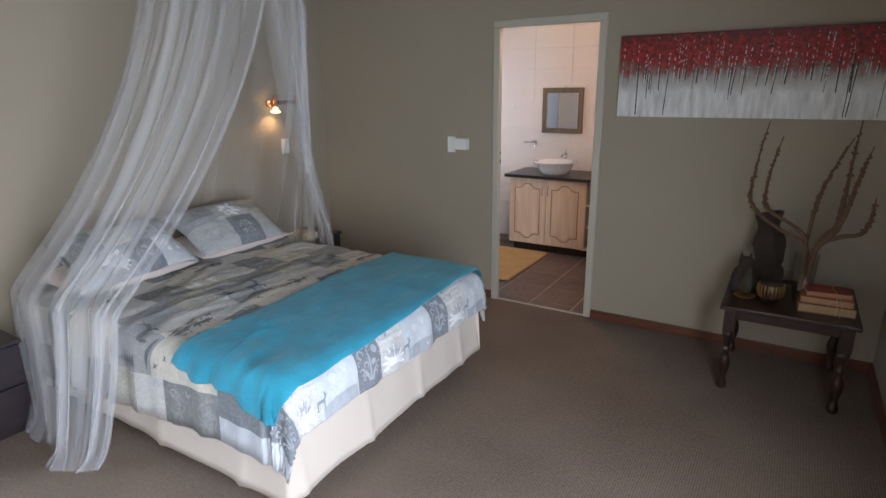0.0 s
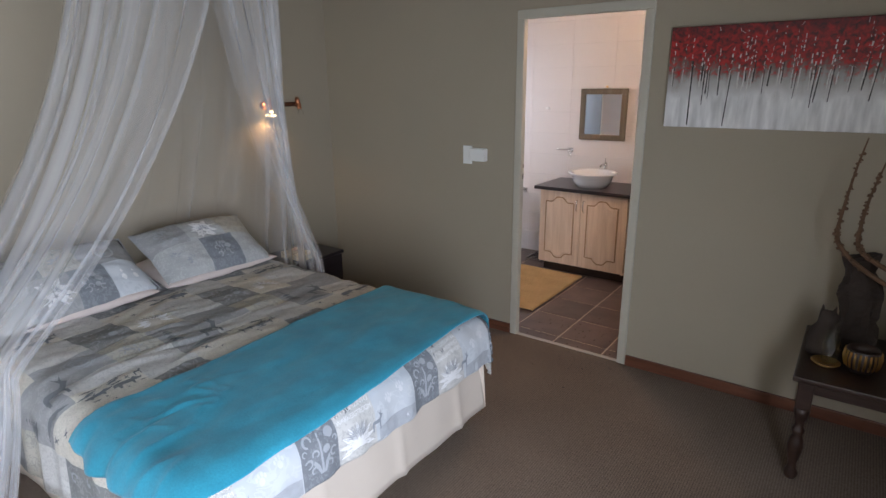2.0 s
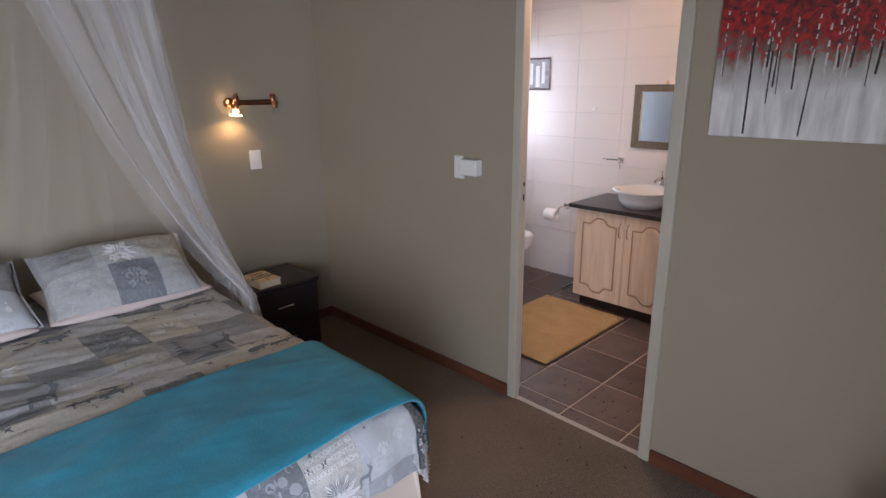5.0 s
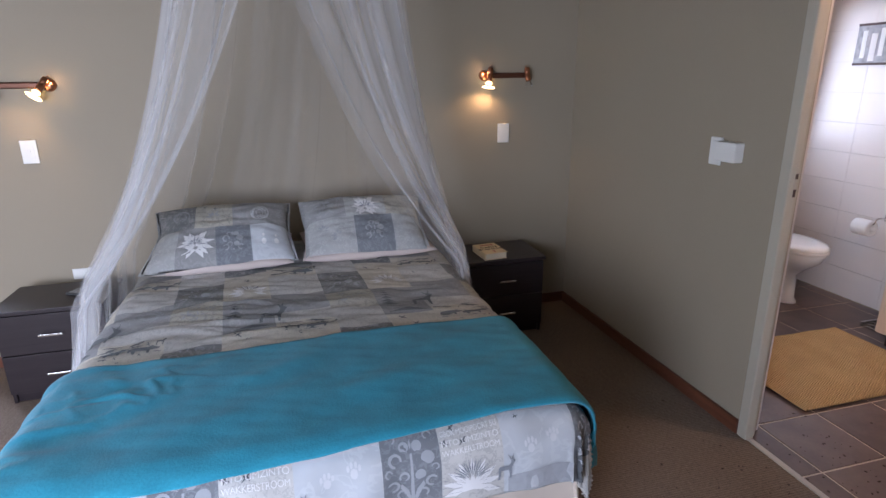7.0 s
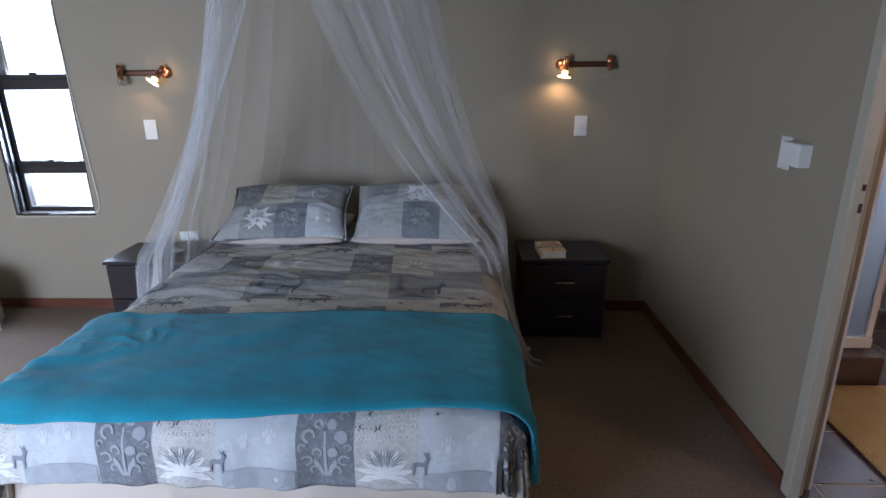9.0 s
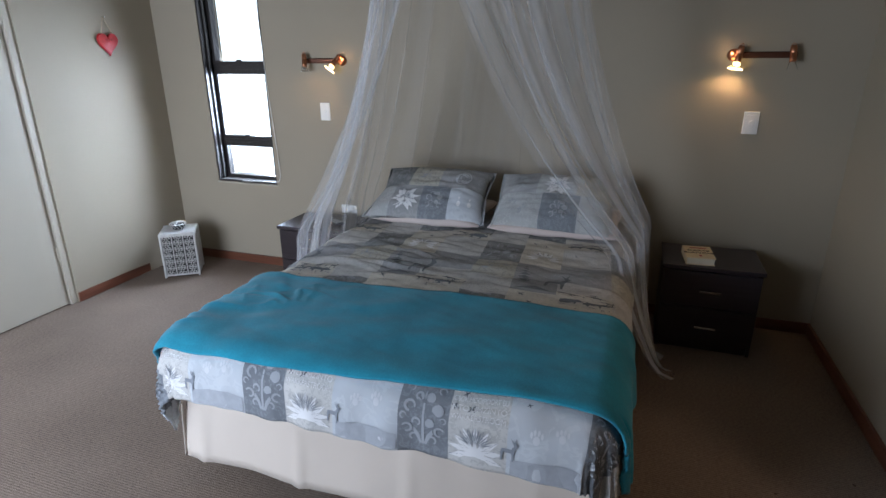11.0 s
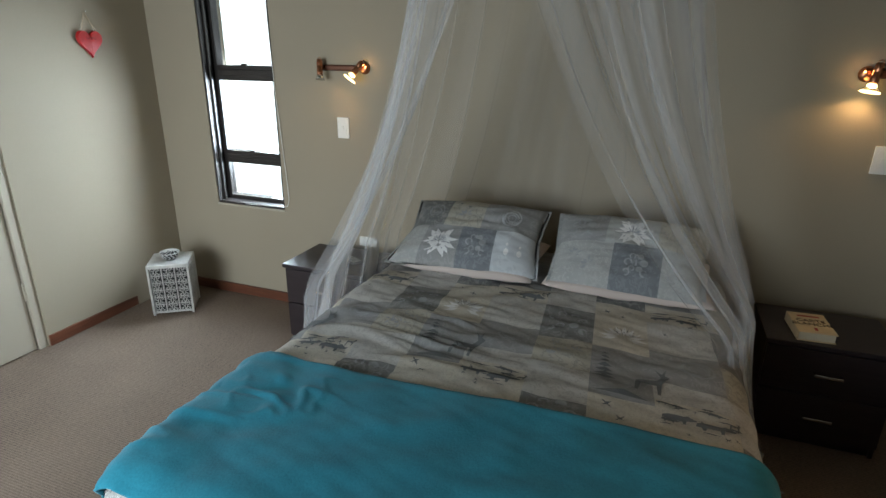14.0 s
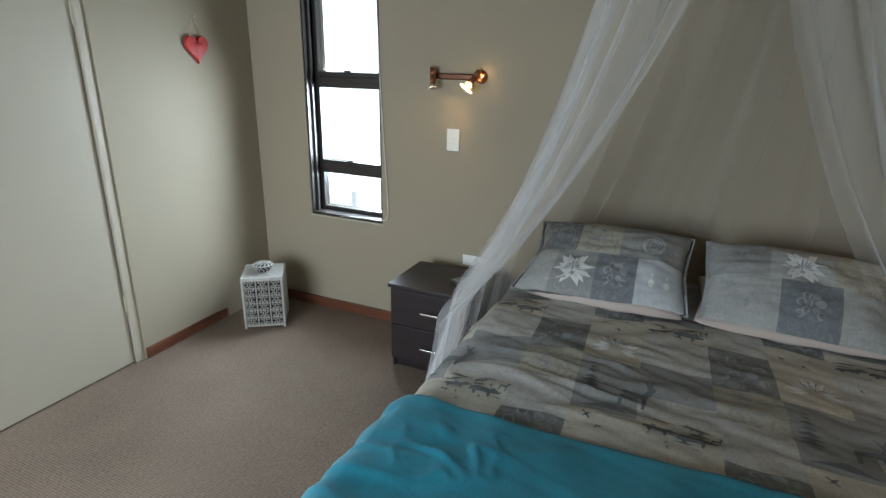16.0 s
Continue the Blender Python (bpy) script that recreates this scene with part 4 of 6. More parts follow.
# squares by row and column: the row's span in u, then the columns' ends in v
LAYOUT = {
    "south": (((0.0, 0.52), ((0.30, "mottled"), (0.56, "beige"), (1.01, "slate"))), ((0.52, 1.01), ((0.20, "dim"), (0.43, "slate"), (0.68, "navy"), (1.01, "blue")))),
    "north": (((0.0, 0.50), ((0.36, "slate"), (0.68, "dim"), (1.01, "beige"))), ((0.50, 1.01), ((0.42, "dim"), (0.72, "navy"), (1.01, "dim")))),
}
for which, y, sd, rz in (("south", 2.488, 1.0, 3), ("north", 3.185, 7.0, -2)):
    pl = thing("pillow", "grey patchwork print pillow with a flat flange, propped up", "pillow", pose(-2.74, y, TOP + 0.155, 0, 32, rz), "bed pillows")
    o = part("case", cushion(0.44, 0.67, 0.165, 0.05, 51, sd, slump=0.05 if which == "south" else -0.02), None, pl, smooth=True)
    with_squares(o, lambda u, v: next(next(c for end, c in cols if v < end) for (u0, u1), cols in LAYOUT[which] if u0 <= u < u1))
    for d in o.data.uv_layers[0].data:
        d.uv = (d.uv[0] * 0.44, sd + d.uv[1] * 0.67)

    def surf(u, v, sd=sd, sl=0.05 if which == "south" else -0.02):
        return cushion_at(0.44, 0.67, 0.165, 0.05, sd, 1, sl)(u, v)

    fc = (0.73, 0.315) if which == "south" else (0.33, 0.52)
    on_pillow("petal_lines_print", blossom(*fc, 0.07, 15, -2.7, 2.7, 0.035, 0.55, 3), M_PRINTM, pl, surf, "fine petal outlines", 0.0052)
    if which == "south":
        on_pillow("white_flower_print", blossom(0.73, 0.315, 0.082, 17, -2.7, 2.7, 0.4, 0.05), M_PRINTW, pl, surf, "white protea petals")
        on_pillow("flower_centre_print", blossom(0.75, 0.315, 0.05, 13, -1.5, 1.5, 0.09), M_PRINTM, pl, surf, "slate protea crown", 0.0045)
        on_pillow("damask_print", scrolls_at(0.73, 0.555, 0.062), M_PRINTG, pl, surf, "pale damask scroll print")
        on_pillow("scribble_print", strokes_at(0.33, 0.76, 0.06, 34, 5), M_PRINTP, pl, surf, "pale scribbled oval print")
        tagged(on_pillow("paw_print", [[(0.72 + du + 0.018 * math.cos(t) / 0.44 * k, vv + 0.012 * math.sin(t) / 0.67 * k) for t in lin(0, 5.6, 8)] for vv in (0.77, 0.86) for du, k in ((0.05, 1.0), (-0.03, 0.5))], M_PRINTW, pl, surf, "white paw prints"), kind="stuff")
        tagged(on_pillow("leaf_print", blossom(0.35, 0.43, 0.045, 5, -1.6, 1.2, 0.3), M_PRINTG, pl, surf, "grey leaf print"), kind="stuff")
        on_pillow("twig_print", strokes_at(0.3, 0.2, 0.055, 22, 9), M_PRINTG, pl, surf, "pale twig strokes")
    else:
        on_pillow("damask_print", scrolls_at(0.3, 0.2, 0.07), M_PRINTG, pl, surf, "pale damask scroll print")
        on_pillow("white_flower_print", blossom(0.33, 0.52, 0.085, 17, -2.7, 2.7, 0.4, 0.05), M_PRINTW, pl, surf, "white protea petals")
        on_pillow("flower_centre_print", blossom(0.36, 0.52, 0.055, 13, -1.5, 1.5, 0.09), M_PRINTM, pl, surf, "slate protea crown", 0.0045)
        tagged(on_pillow("leaf_print", blossom(0.66, 0.17, 0.04, 5, -1.0, 2.0, 0.3) + blossom(0.78, 0.28, 0.045, 5, -2.2, 0.6, 0.3), M_PRINTG, pl, surf, "grey leaf print"), kind="stuff")
        on_pillow("damask_print", scrolls_at(0.73, 0.57, 0.062), M_PRINTG, pl, surf, "pale damask scroll print")
    tagged(on_pillow("bird_print", [[(a / 0.44 * 0.44, b) for a, b in bird(0.12 + 0.05 * i, 0.42 + 0.06 * i if which == "north" else 0.3 + 0.07 * i, 0.022, 1.0 + i)] for i in range(3)], M_PRINTD, pl, surf, "dark flying birds"), kind="stuff")

# ---- mosquito net ----
NX, NY = -2.18, 2.90
net = thing("mosquito_net", "white gauze mosquito net parted at the front of the bed", "mosquito net")
RING_Z = 2.55
# the fall of the net round the bed: at the height of the mattress and at the floor
mid_ctrl = [(-2.03, 2.00), (-2.3, 1.955), (-2.6, 1.94), (-2.9, 1.98), (-3.10, 2.22), (-3.15, 2.6), (-3.15, 3.1), (-3.12, 3.45), (-2.9, 3.67), (-2.6, 3.67), (-2.35, 3.65), (-2.16, 3.55)]
low_ctrl = [(-2.10, 1.86), (-2.2, 1.76), (-2.45, 1.83), (-2.72, 1.85), (-3.12, 2.05), (-3.16, 2.6), (-3.16, 3.1), (-3.14, 3.55), (-2.85, 3.72), (-2.65, 3.74), (-2.5, 3.80), (-2.36, 3.83)]
mid = curve([(*p, 0) for p in mid_ctrl], 200)
low = curve([(*p, 0) for p in low_ctrl], 200)


def pick(c, t):
    t = max(0.0, min(0.9999, t)) * (len(c) - 1)
    i = int(t)
    return c[i].lerp(c[i + 1], t - i)


def net_at(u, v):
    """u: round the net from its south front edge to its north one; v: 0 at the ring, 1 at the floor."""
    ang = radians(-14) - u * 2 * math.pi  # starts towards the foot, runs over south, west, north
    z = RING_Z * (1 - v)
    dirv = Vector((math.cos(ang), math.sin(ang), 0))
    gather = min(1.0, v * 1.3) * 0.85
    ug = u + gather * math.sin(2 * math.pi * 13 * u + 0.8 * math.sin(u * 31)) / (2 * math.pi * 13)
    ug = min(1.0, max(0.0, ug))
    m, l = pick(mid, ug), pick(low, ug)
    zm = 0.70
    hi = Vector((NX, NY, 0)) + dirv * 0.40
    if z > 2.03:
        r = 0.30 + (RING_Z - z) / (RING_Z - 2.03) * 0.10
        p = Vector((NX, NY, 0)) + dirv * r
    elif z > zm:
        t = (2.03 - z) / (2.03 - zm)
        t = t - 0.5 * t * (1 - t)
        p = hi.lerp(m, t)
    else:
        p = m.lerp(l, ((zm - z) / zm) ** 1.3)
    k = u * 200
    amp = 0.008 + 0.022 * min(1.0, v * 1.6)
    amp *= 0.5 + 0.7 * abs(noise.noise((u * 21, 3.3, v * 0.8)) * 2)
    ph = k * 0.62 + 1.4 * math.sin(k * 0.11) + 3.0 * noise.noise((u * 11, v * 0.9, 4.0))
    wave = math.sin(ph + v * 1.5 * math.sin(u * 23)) + 0.5 * math.sin(k * 1.37 + 2.0 + v * 2)
    big = noise.noise((u * 14, v * 1.3, 2.0))
    nrm = Vector((p.x - NX, p.y - NY, 0)).normalized()
    if p.x < -3.05:
        amp *= 0.4
    back = 1.0 if p.x > -3.08 else 0.3
    p = p + nrm * (amp * (wave - 0.8) + 0.02 * big * v * back)
    tan = Vector((-nrm.y, nrm.x, 0))
    p = p + tan * amp * 0.9 * math.cos(ph)
    p.x = max(p.x, HX + 0.012)
    p.z = max(0.012 + 0.012 * abs(wave), z)
    if v > 0.97:
        p += nrm * (v - 0.97) * 1.6 * (0.5 + 0.5 * math.sin(k * 0.3))
    return p


o = part("gauze", sheet(net_at, lin(0, 1, 420), lin(0, 1, 46), uv=lambda u, v: (u, v)), M_NET, net, smooth=True)
for nm, u0, u1 in (("hem", 0.0, 0.004), ("hem", 0.996, 1.0)):
    part(nm, sheet(lambda u, v, a=u0, b=u1: net_at(a + (b - a) * u, v) + Vector((0.003, 0, 0)), lin(0, 1, 4), lin(0, 1, 60), uv=lambda u, v: (u * 0.02, v)), M_NET, net, "doubled hem of the net", True)
part("ring", tube([(NX + 0.3 * math.cos(a), NY + 0.3 * math.sin(a), RING_Z) for a in lin(0, 2 * math.pi, 40)], 0.006, 8), M_PLAST, net, "hoop that spreads the net", True)
part("cord", tube(curve([(NX, NY, H), (NX + 0.004, NY, H - 0.05), (NX, NY, RING_Z)], 8), 0.003, 6), M_STRING, net, "hanging cord", True)
for k in range(3):
    a = 2 * math.pi * k / 3
    part("stay", tube([(NX, NY, H - 0.04), (NX + 0.3 * math.cos(a), NY + 0.3 * math.sin(a), RING_Z)], 0.002, 6), M_STRING, net)


# ---- bedside tables ----
def nightstand(y0, y1, x1):
    """A two-drawer chest with its back near the wall."""
    ns = thing("nightstand", "dark espresso two-drawer bedside table with steel handles", "bedside table", group="bedside tables")
    x0, h = x1 - 0.36, 0.495
    part("top", box(x0 - 0.005, x1 + 0.012, y0 - 0.008, y1 + 0.008, h - 0.022, h, 0.003), M_ESP, ns)
    part("body", boxes((x0, x1 - 0.02, y0, y0 + 0.016, 0.0, h - 0.022), (x0, x1 - 0.02, y1 - 0.016, y1, 0.0, h - 0.022), (x0, x0 + 0.01, y0 + 0.016, y1 - 0.016, 0.04, h - 0.022), (x0 + 0.01, x1 - 0.03, y0 + 0.016, y1 - 0.016, 0.045, 0.06), (x1 - 0.05, x1 - 0.035, y0 + 0.016, y1 - 0.016, 0.0, 0.05), bevel=0.0015), M_ESP, ns)
    zs = (0.055, 0.262, 0.468)
    for a, b in zip(zs, zs[1:]):
        dw = part("drawer", box(x1 - 0.019, x1, y0 + 0.003, y1 - 0.003, a + 0.003, b - 0.003, 0.002), M_ESP, ns)
        c, z = (y0 + y1) / 2, (a + b) / 2 - 0.002
        part("handle", boxes((x1 + 0.018, x1 + 0.026, c - 0.052, c + 0.052, z - 0.006, z + 0.006), (x1, x1 + 0.02, c - 0.052, c - 0.042, z - 0.005, z + 0.005), (x1, x1 + 0.02, c + 0.042, c + 0.052, z - 0.005, z + 0.005), bevel=0.002), M_CHROME, dw, "brushed steel bar handle")
    return ns


nightstand(3.785, 4.262, -2.745)
nightstand(1.41, 1.885, -2.70)

bk = thing("paperback_book", "thick cream paperback with dark title lettering on its cover", "book", pose(-2.86, 3.955, 0.496, 0, 0, 4))
part("pages", box(-0.098, 0.096, -0.068, 0.066, 0.003, 0.037, 0.003), M_PAPER, bk, "cream page block")
part("cover", boxes((-0.1, 0.1, -0.07, 0.07, 0.0, 0.003), (-0.1, 0.1, -0.07, 0.07, 0.037, 0.041), (-0.1, 0.1, -0.073, -0.07, 0.0, 0.041), bevel=0.0008), mat("orange_cream_cover", (0.78, 0.62, 0.38), 0.5, var=0.25, scale=14), bk, "orange and cream cover")


def words_on(text, size, m, material, parent, name="lettering", depth=0.0006):
    cu = bpy.data.curves.new("words", "FONT")
    cu.body, cu.size, cu.extrude, cu.align_x, cu.align_y = text, size, depth, "CENTER", "CENTER"
    ob = bpy.data.objects.new("words", cu)
    scene.collection.objects.link(ob)
    me = bpy.data.meshes.new_from_object(ob.evaluated_get(bpy.context.evaluated_depsgraph_get()))
    bpy.data.objects.remove(ob)
    bpy.data.curves.remove(cu)
    me.materials.clear()
    me.materials.append(material)
    o = part(name, me, material, parent)
    o.matrix_basis = m
    return o


words_on("CARTE\nBLANCHE", 0.036, pose(0.0, 0, 0.0418, 0, 0, 90), M_INK, bk)
for bar in ((-0.07, -0.058, -0.04, 0.045, 0.041, 0.0418), (0.05, 0.075, -0.006, 0.006, 0.041, 0.0418)):
    part("author_bar", boxes(bar), M_RED, bk)

rc = thing("remote_control", "small grey remote control lying on the bedside table", "remote control", pose(-2.86, 1.745, 0.496, 0, 0, 62))
part("body", box(-0.055, 0.055, -0.034, 0.034, 0, 0.014, 0.004), mat("dark_grey_plastic", (0.05, 0.05, 0.052), 0.5), rc)
for i in range(4):
    for j in range(3):
        part("button", box(-0.04 + i * 0.025, -0.024 + i * 0.025, -0.025 + j * 0.019, -0.012 + j * 0.019, 0.013, 0.0165, 0.001), mat("button_grey", (0.35, 0.35, 0.34), 0.6) if i + j == 0 else bpy.data.materials["button_grey"], rc)


# ---- switches and plugs ----
def rocker(name, label, m, w=0.075, h=0.118):
    sw = thing(name, label, "light switch", m, "switches")
    part("plate", box(-w / 2, w / 2, -0.009, 0, -h / 2, h / 2, 0.003), M_PLAST, sw)
    part("module", box(-w * 0.3, w * 0.3, -0.011, -0.009, -h * 0.36, h * 0.36, 0.001), M_PLAST, sw)
    part("rocker", box(-0.008, 0.008, -0.0145, -0.011, -0.012, 0.012, 0.0015), M_PLAST, sw, "small rocker")
    return sw


rocker("light_switch", "white plastic light switch on the wall by the bed", pose(HX, 4.148, 1.188, 0, 0, 90))
rocker("light_switch", "white plastic light switch on the wall by the bed", pose(HX, 1.543, 1.182, 0, 0, 90))
rocker("light_switch", "white plastic light switch beside the bathroom door", pose(-1.88, DY - 0.006, 1.209, 0, 0, 0), 0.07, 0.12)
pg = thing("plug_in_timer", "white plug-in box beside the light switch", "plug")
part("body", box(-1.842, -1.728, DY - 0.05, DY, 1.175, 1.258, 0.006), M_PLAST, pg)
part("collar", box(-1.85, -1.842, DY - 0.03, DY, 1.168, 1.203, 0.002), M_PLAST, pg)
so = thing("wall_socket", "white plug socket low on the wall behind the bedside table", "socket")
part("plate", box(HX, HX + 0.009, 1.62, 1.74, 0.475, 0.535, 0.003), M_PLAST, so)
so = thing("wall_socket", "white double socket low on the wall beside the table", "socket")
part("plate", box(RX - 0.012, RX, 4.14, 4.28, 0.40, 0.50, 0.003), M_PLAST, so)
part("module", box(RX - 0.015, RX - 0.012, 4.16, 4.26, 0.42, 0.48, 0.002), M_PLAST, so)


# ---- wall lamps ----
def spot_bar(y_lit, y_off, z, lit_dir, off_dir, x=HX):
    """A copper bar with one lit and one unlit spot."""
    la = thing("wall_spot_lamp", "copper wall bar with two swivel spotlights, one lit", "wall lamp", group="bedside wall lamps")
    s = 1 if y_off > y_lit else -1
    a, b = sorted((y_lit - s * 0.035, y_off + s * 0.03))
    bar = box(x, x + 0.018, a, b, z - 0.016, z + 0.016, 0.008, 3)
    part("bar", bar, mat("brown_bar", (0.12, 0.05, 0.03), 0.4, 0.6) if "brown_bar" not in bpy.data.materials else bpy.data.materials["brown_bar"], la, smooth=False)
    part("rose", lathe([(0, 0.0), (0.03, 0.0), (0.032, 0.008), (0.024, 0.022), (0, 0.026)], 24, pose(x, y_lit - s * 0.02, z, 0, 90, 0)), M_COPPER, la, "round copper boss", True)
    for y, d, lit in ((y_lit, lit_dir, True), (y_off, off_dir, False)):
        hinge = Vector((x + 0.055, y, z + 0.0))
        d = Vector(d).normalized()
        m = Matrix.Translation(hinge) @ d.to_track_quat("Z", "Y").to_matrix().to_4x4()
        hd = part("spot_head", lathe([(0, -0.045), (0.013, -0.045), (0.0155, -0.04), (0.016, -0.012), (0.0148, -0.01), (0.0148, -0.006), (0.016, -0.004), (0.016, 0.03), (0.0145, 0.034), (0, 0.034)], 20, m), M_COPPER, la, "copper tube spot head", True)
        part("knuckle", tube([(x + 0.012, y, z), (x + 0.05, y, z)], 0.006, 10), M_COPPER, hd, smooth=True)
        part("loop", tube([m @ Vector((0.011 * math.cos(t), 0, -0.044 - 0.014 * math.sin(t))) for t in lin(0, math.pi, 10)], 0.0018, 6), M_COPPER, hd, "wire loop", True)
        if lit:
            part("reflector_bulb", lathe([(0, 0.034), (0.012, 0.036), (0.017, 0.05), (0.0, 0.056)], 20, m), M_BULB, hd, "glowing halogen bulb", True)
            part("glass_shade", lathe([(0.0145, 0.034), (0.019, 0.044), (0.030, 0.056), (0.0375, 0.068), (0.0365, 0.068), (0.029, 0.057), (0.018, 0.045)], 24, m), M_JAR, hd, "clear flared glass shade", True)
            glow = bpy.data.materials.get("lit_shade") or glow_material("lit_shade", (1.0, 0.74, 0.36), 5.0)
            part("reflector_rim", lathe([(0.026, 0.066), (0.036, 0.066), (0.038, 0.069), (0.036, 0.072), (0.026, 0.071), (0.026, 0.066)], 24, m), glow, hd, "glowing rim of the reflector", True)
            part("collar", lathe([(0.0, 0.036), (0.014, 0.036), (0.019, 0.044), (0.019, 0.048), (0.0, 0.048)], 20, m), glow, hd, "glowing glass collar", True)
            lamp("spot_glow", "SPOT", m @ Matrix.Translation((0, 0, 0.076)) @ pose(0, 0, 0, 180), 2.3, (1.0, 0.60, 0.25), 0.02, spot=155)
            lamp("spot_spill", "POINT", Matrix.Translation((x + 0.03, y - s * 0.035, z + 0.012)), 0.13, (1.0, 0.6, 0.25), 0.006)
        else:
            for q in (-1, 1):
                part("clip", tube([m @ Vector((q * 0.012, 0, 0.03)), m @ Vector((q * 0.02, 0, 0.06)), m @ Vector((q * 0.024, 0, 0.075))], 0.0015, 6), M_CHROME, hd, "bare lamp clip", True)
            if s < 0:
                part("reflector_bulb", lathe([(0, 0.034), (0.012, 0.036), (0.02, 0.055), (0.024, 0.064), (0.0, 0.058)], 20, m), M_CHROME, hd, "unlit silver reflector bulb", True)
    return la


spot_bar(4.035, 4.28, 1.535, (0.12, -0.16, -1), (0.3, 0.02, -1))
spot_bar(1.675, 1.44, 1.512, (0.45, -0.5, -0.8), (0.35, 0.2, -1))

# ---- heart and lantern ----
he = thing("hanging_heart", "small red wooden heart hanging from a string on the wall", "ornament")
HC = Vector((-2.755, SY + 0.012, 1.635))
bm = bmesh.new()
front, backv = [], []
for k in range(48):
    t = 2 * math.pi * k / 48
    x, z = 16 * math.sin(t) ** 3, 13 * math.cos(t) - 5 * math.cos(2 * t) - 2 * math.cos(3 * t) - math.cos(4 * t)
    front.append(bm.verts.new(HC + Vector((x * 0.0046, 0.009, z * 0.0048))))
    backv.append(bm.verts.new(HC + Vector((x * 0.0049, -0.006, z * 0.0051))))
cf, cb = bm.verts.new(HC + Vector((0, 0.016, 0))), bm.verts.new(HC + Vector((0, -0.008, 0)))
for k in range(48):
    j = (k + 1) % 48
    bm.faces.new((front[k], front[j], cf)), bm.faces.new((backv[j], backv[k], cb)), bm.faces.new((front[j], front[k], backv[k], backv[j]))
bmesh.ops.recalc_face_normals(bm, faces=bm.faces)
part("heart", bm, M_RED, he)
part("string", tube([HC + Vector((-0.045, 0.004, 0.055)), HC + Vector((0, -0.008, 0.16)), HC + Vector((0.045, 0.004, 0.055))], 0.0032, 6), M_STRING, he, "thin string loop")
part("nail", lathe([(0, 0), (0.003, 0), (0.003, 0.02), (0, 0.02)], 8, pose(HC.x, SY, HC.z + 0.16, -90, 0, 0)), M_CHROME, he)
words_on("HOME", 0.022, Matrix.Translation(HC + Vector((0, 0.0172, 0.018))) @ pose(0, 0, 0, 90, 0, 180), mat("heart_ink", (0.2, 0.005, 0.005), 0.5), he)

ln = thing("metal_lantern", "square silver filigree metal lantern standing on the carpet", "lantern", pose(-2.84, 0.425, 0, 0, 0, 35))
M_FIL = mat("silver_filigree", (0.60, 0.60, 0.58), 0.36, 0.6, var=0.25, scale=30)
# Near-black core and cap paint the shade behind the open filigree.
M_FILIN = mat("lantern_hollow_shade", (0.02, 0.02, 0.02), 0.8)
LW, LH = 0.115, 0.325
part("core", box(-LW + 0.012, LW - 0.012, -LW + 0.012, LW - 0.012, 0.016, LH - 0.01), M_FILIN, ln, "dark block that paints the lantern's shaded hollow")
part("frame", boxes(*[(sx * LW - 0.007, sx * LW + 0.007, sy * LW - 0.007, sy * LW + 0.007, 0.0, LH) for sx in (-1, 1) for sy in (-1, 1)], *[(-LW, LW, sy * LW - 0.005, sy * LW + 0.005, z, z + 0.012) for sy in (-1, 1) for z in (0.012, LH - 0.012)], *[(sx * LW - 0.005, sx * LW + 0.005, -LW, LW, z, z + 0.012) for sx in (-1, 1) for z in (0.012, LH - 0.012)], *[(x - 0.004, x + 0.004, sy * LW - 0.004, sy * LW + 0.004, 0.02, LH - 0.01) for x in (-0.038, 0.038) for sy in (-1, 1)], *[(sx * LW - 0.004, sx * LW + 0.004, x - 0.004, x + 0.004, 0.02, LH - 0.01) for x in (-0.038, 0.038) for sx in (-1, 1)], bevel=0.0015), M_FIL, ln)
def spiral(cx, cz, sx, sz, r):
    return [(cx + sx * (r * (1 - t / 11) * math.cos(t) - r * 0.3), cz + sz * (r * (1 - t / 11) * math.sin(t) + r * 0.1)) for t in lin(-0.4, 7.5, 16)]


bm = bmesh.new()
for face in range(4):
    R = Matrix.Rotation(face * math.pi / 2, 4, "Z")
    for col in range(3):
        for row in range(6):
            cx, cz = -0.076 + col * 0.076, 0.047 + row * 0.0485
            lines = [spiral(cx + sx * 0.017, cz + sz * 0.0115, sx, sz, 0.0125) for sx in (-1, 1) for sz in (-1, 1)]
            lines += [[(cx, cz - 0.023), (cx + 0.007, cz), (cx, cz + 0.023), (cx - 0.007, cz), (cx, cz - 0.023)], [(cx - 0.034, cz + 0.0243), (cx + 0.034, cz + 0.0243)]]
            for line in lines:
                b = tube([R @ Vector((x, -LW - 0.001, z)) for x, z in line], 0.0024, 4)
                me = bpy.data.meshes.new("tmp")
                b.to_mesh(me)
                b.free()
                bm.from_mesh(me)
                bpy.data.meshes.remove(me)
part("filigree", bm, M_FIL, ln, "pierced scroll panels")
part("lid", box(-LW - 0.006, LW + 0.006, -LW - 0.006, LW + 0.006, LH, LH + 0.012, 0.003), M_FIL, ln)
fi = part("finial", lathe([(0.034, LH + 0.012), (0.04, LH + 0.02), (0.056, LH + 0.052), (0.05, LH + 0.056), (0.03, LH + 0.062), (0, LH + 0.066)], 16), M_FILIN, ln, "flared cap, painted dark for the shade behind its pierced scrolls", True)
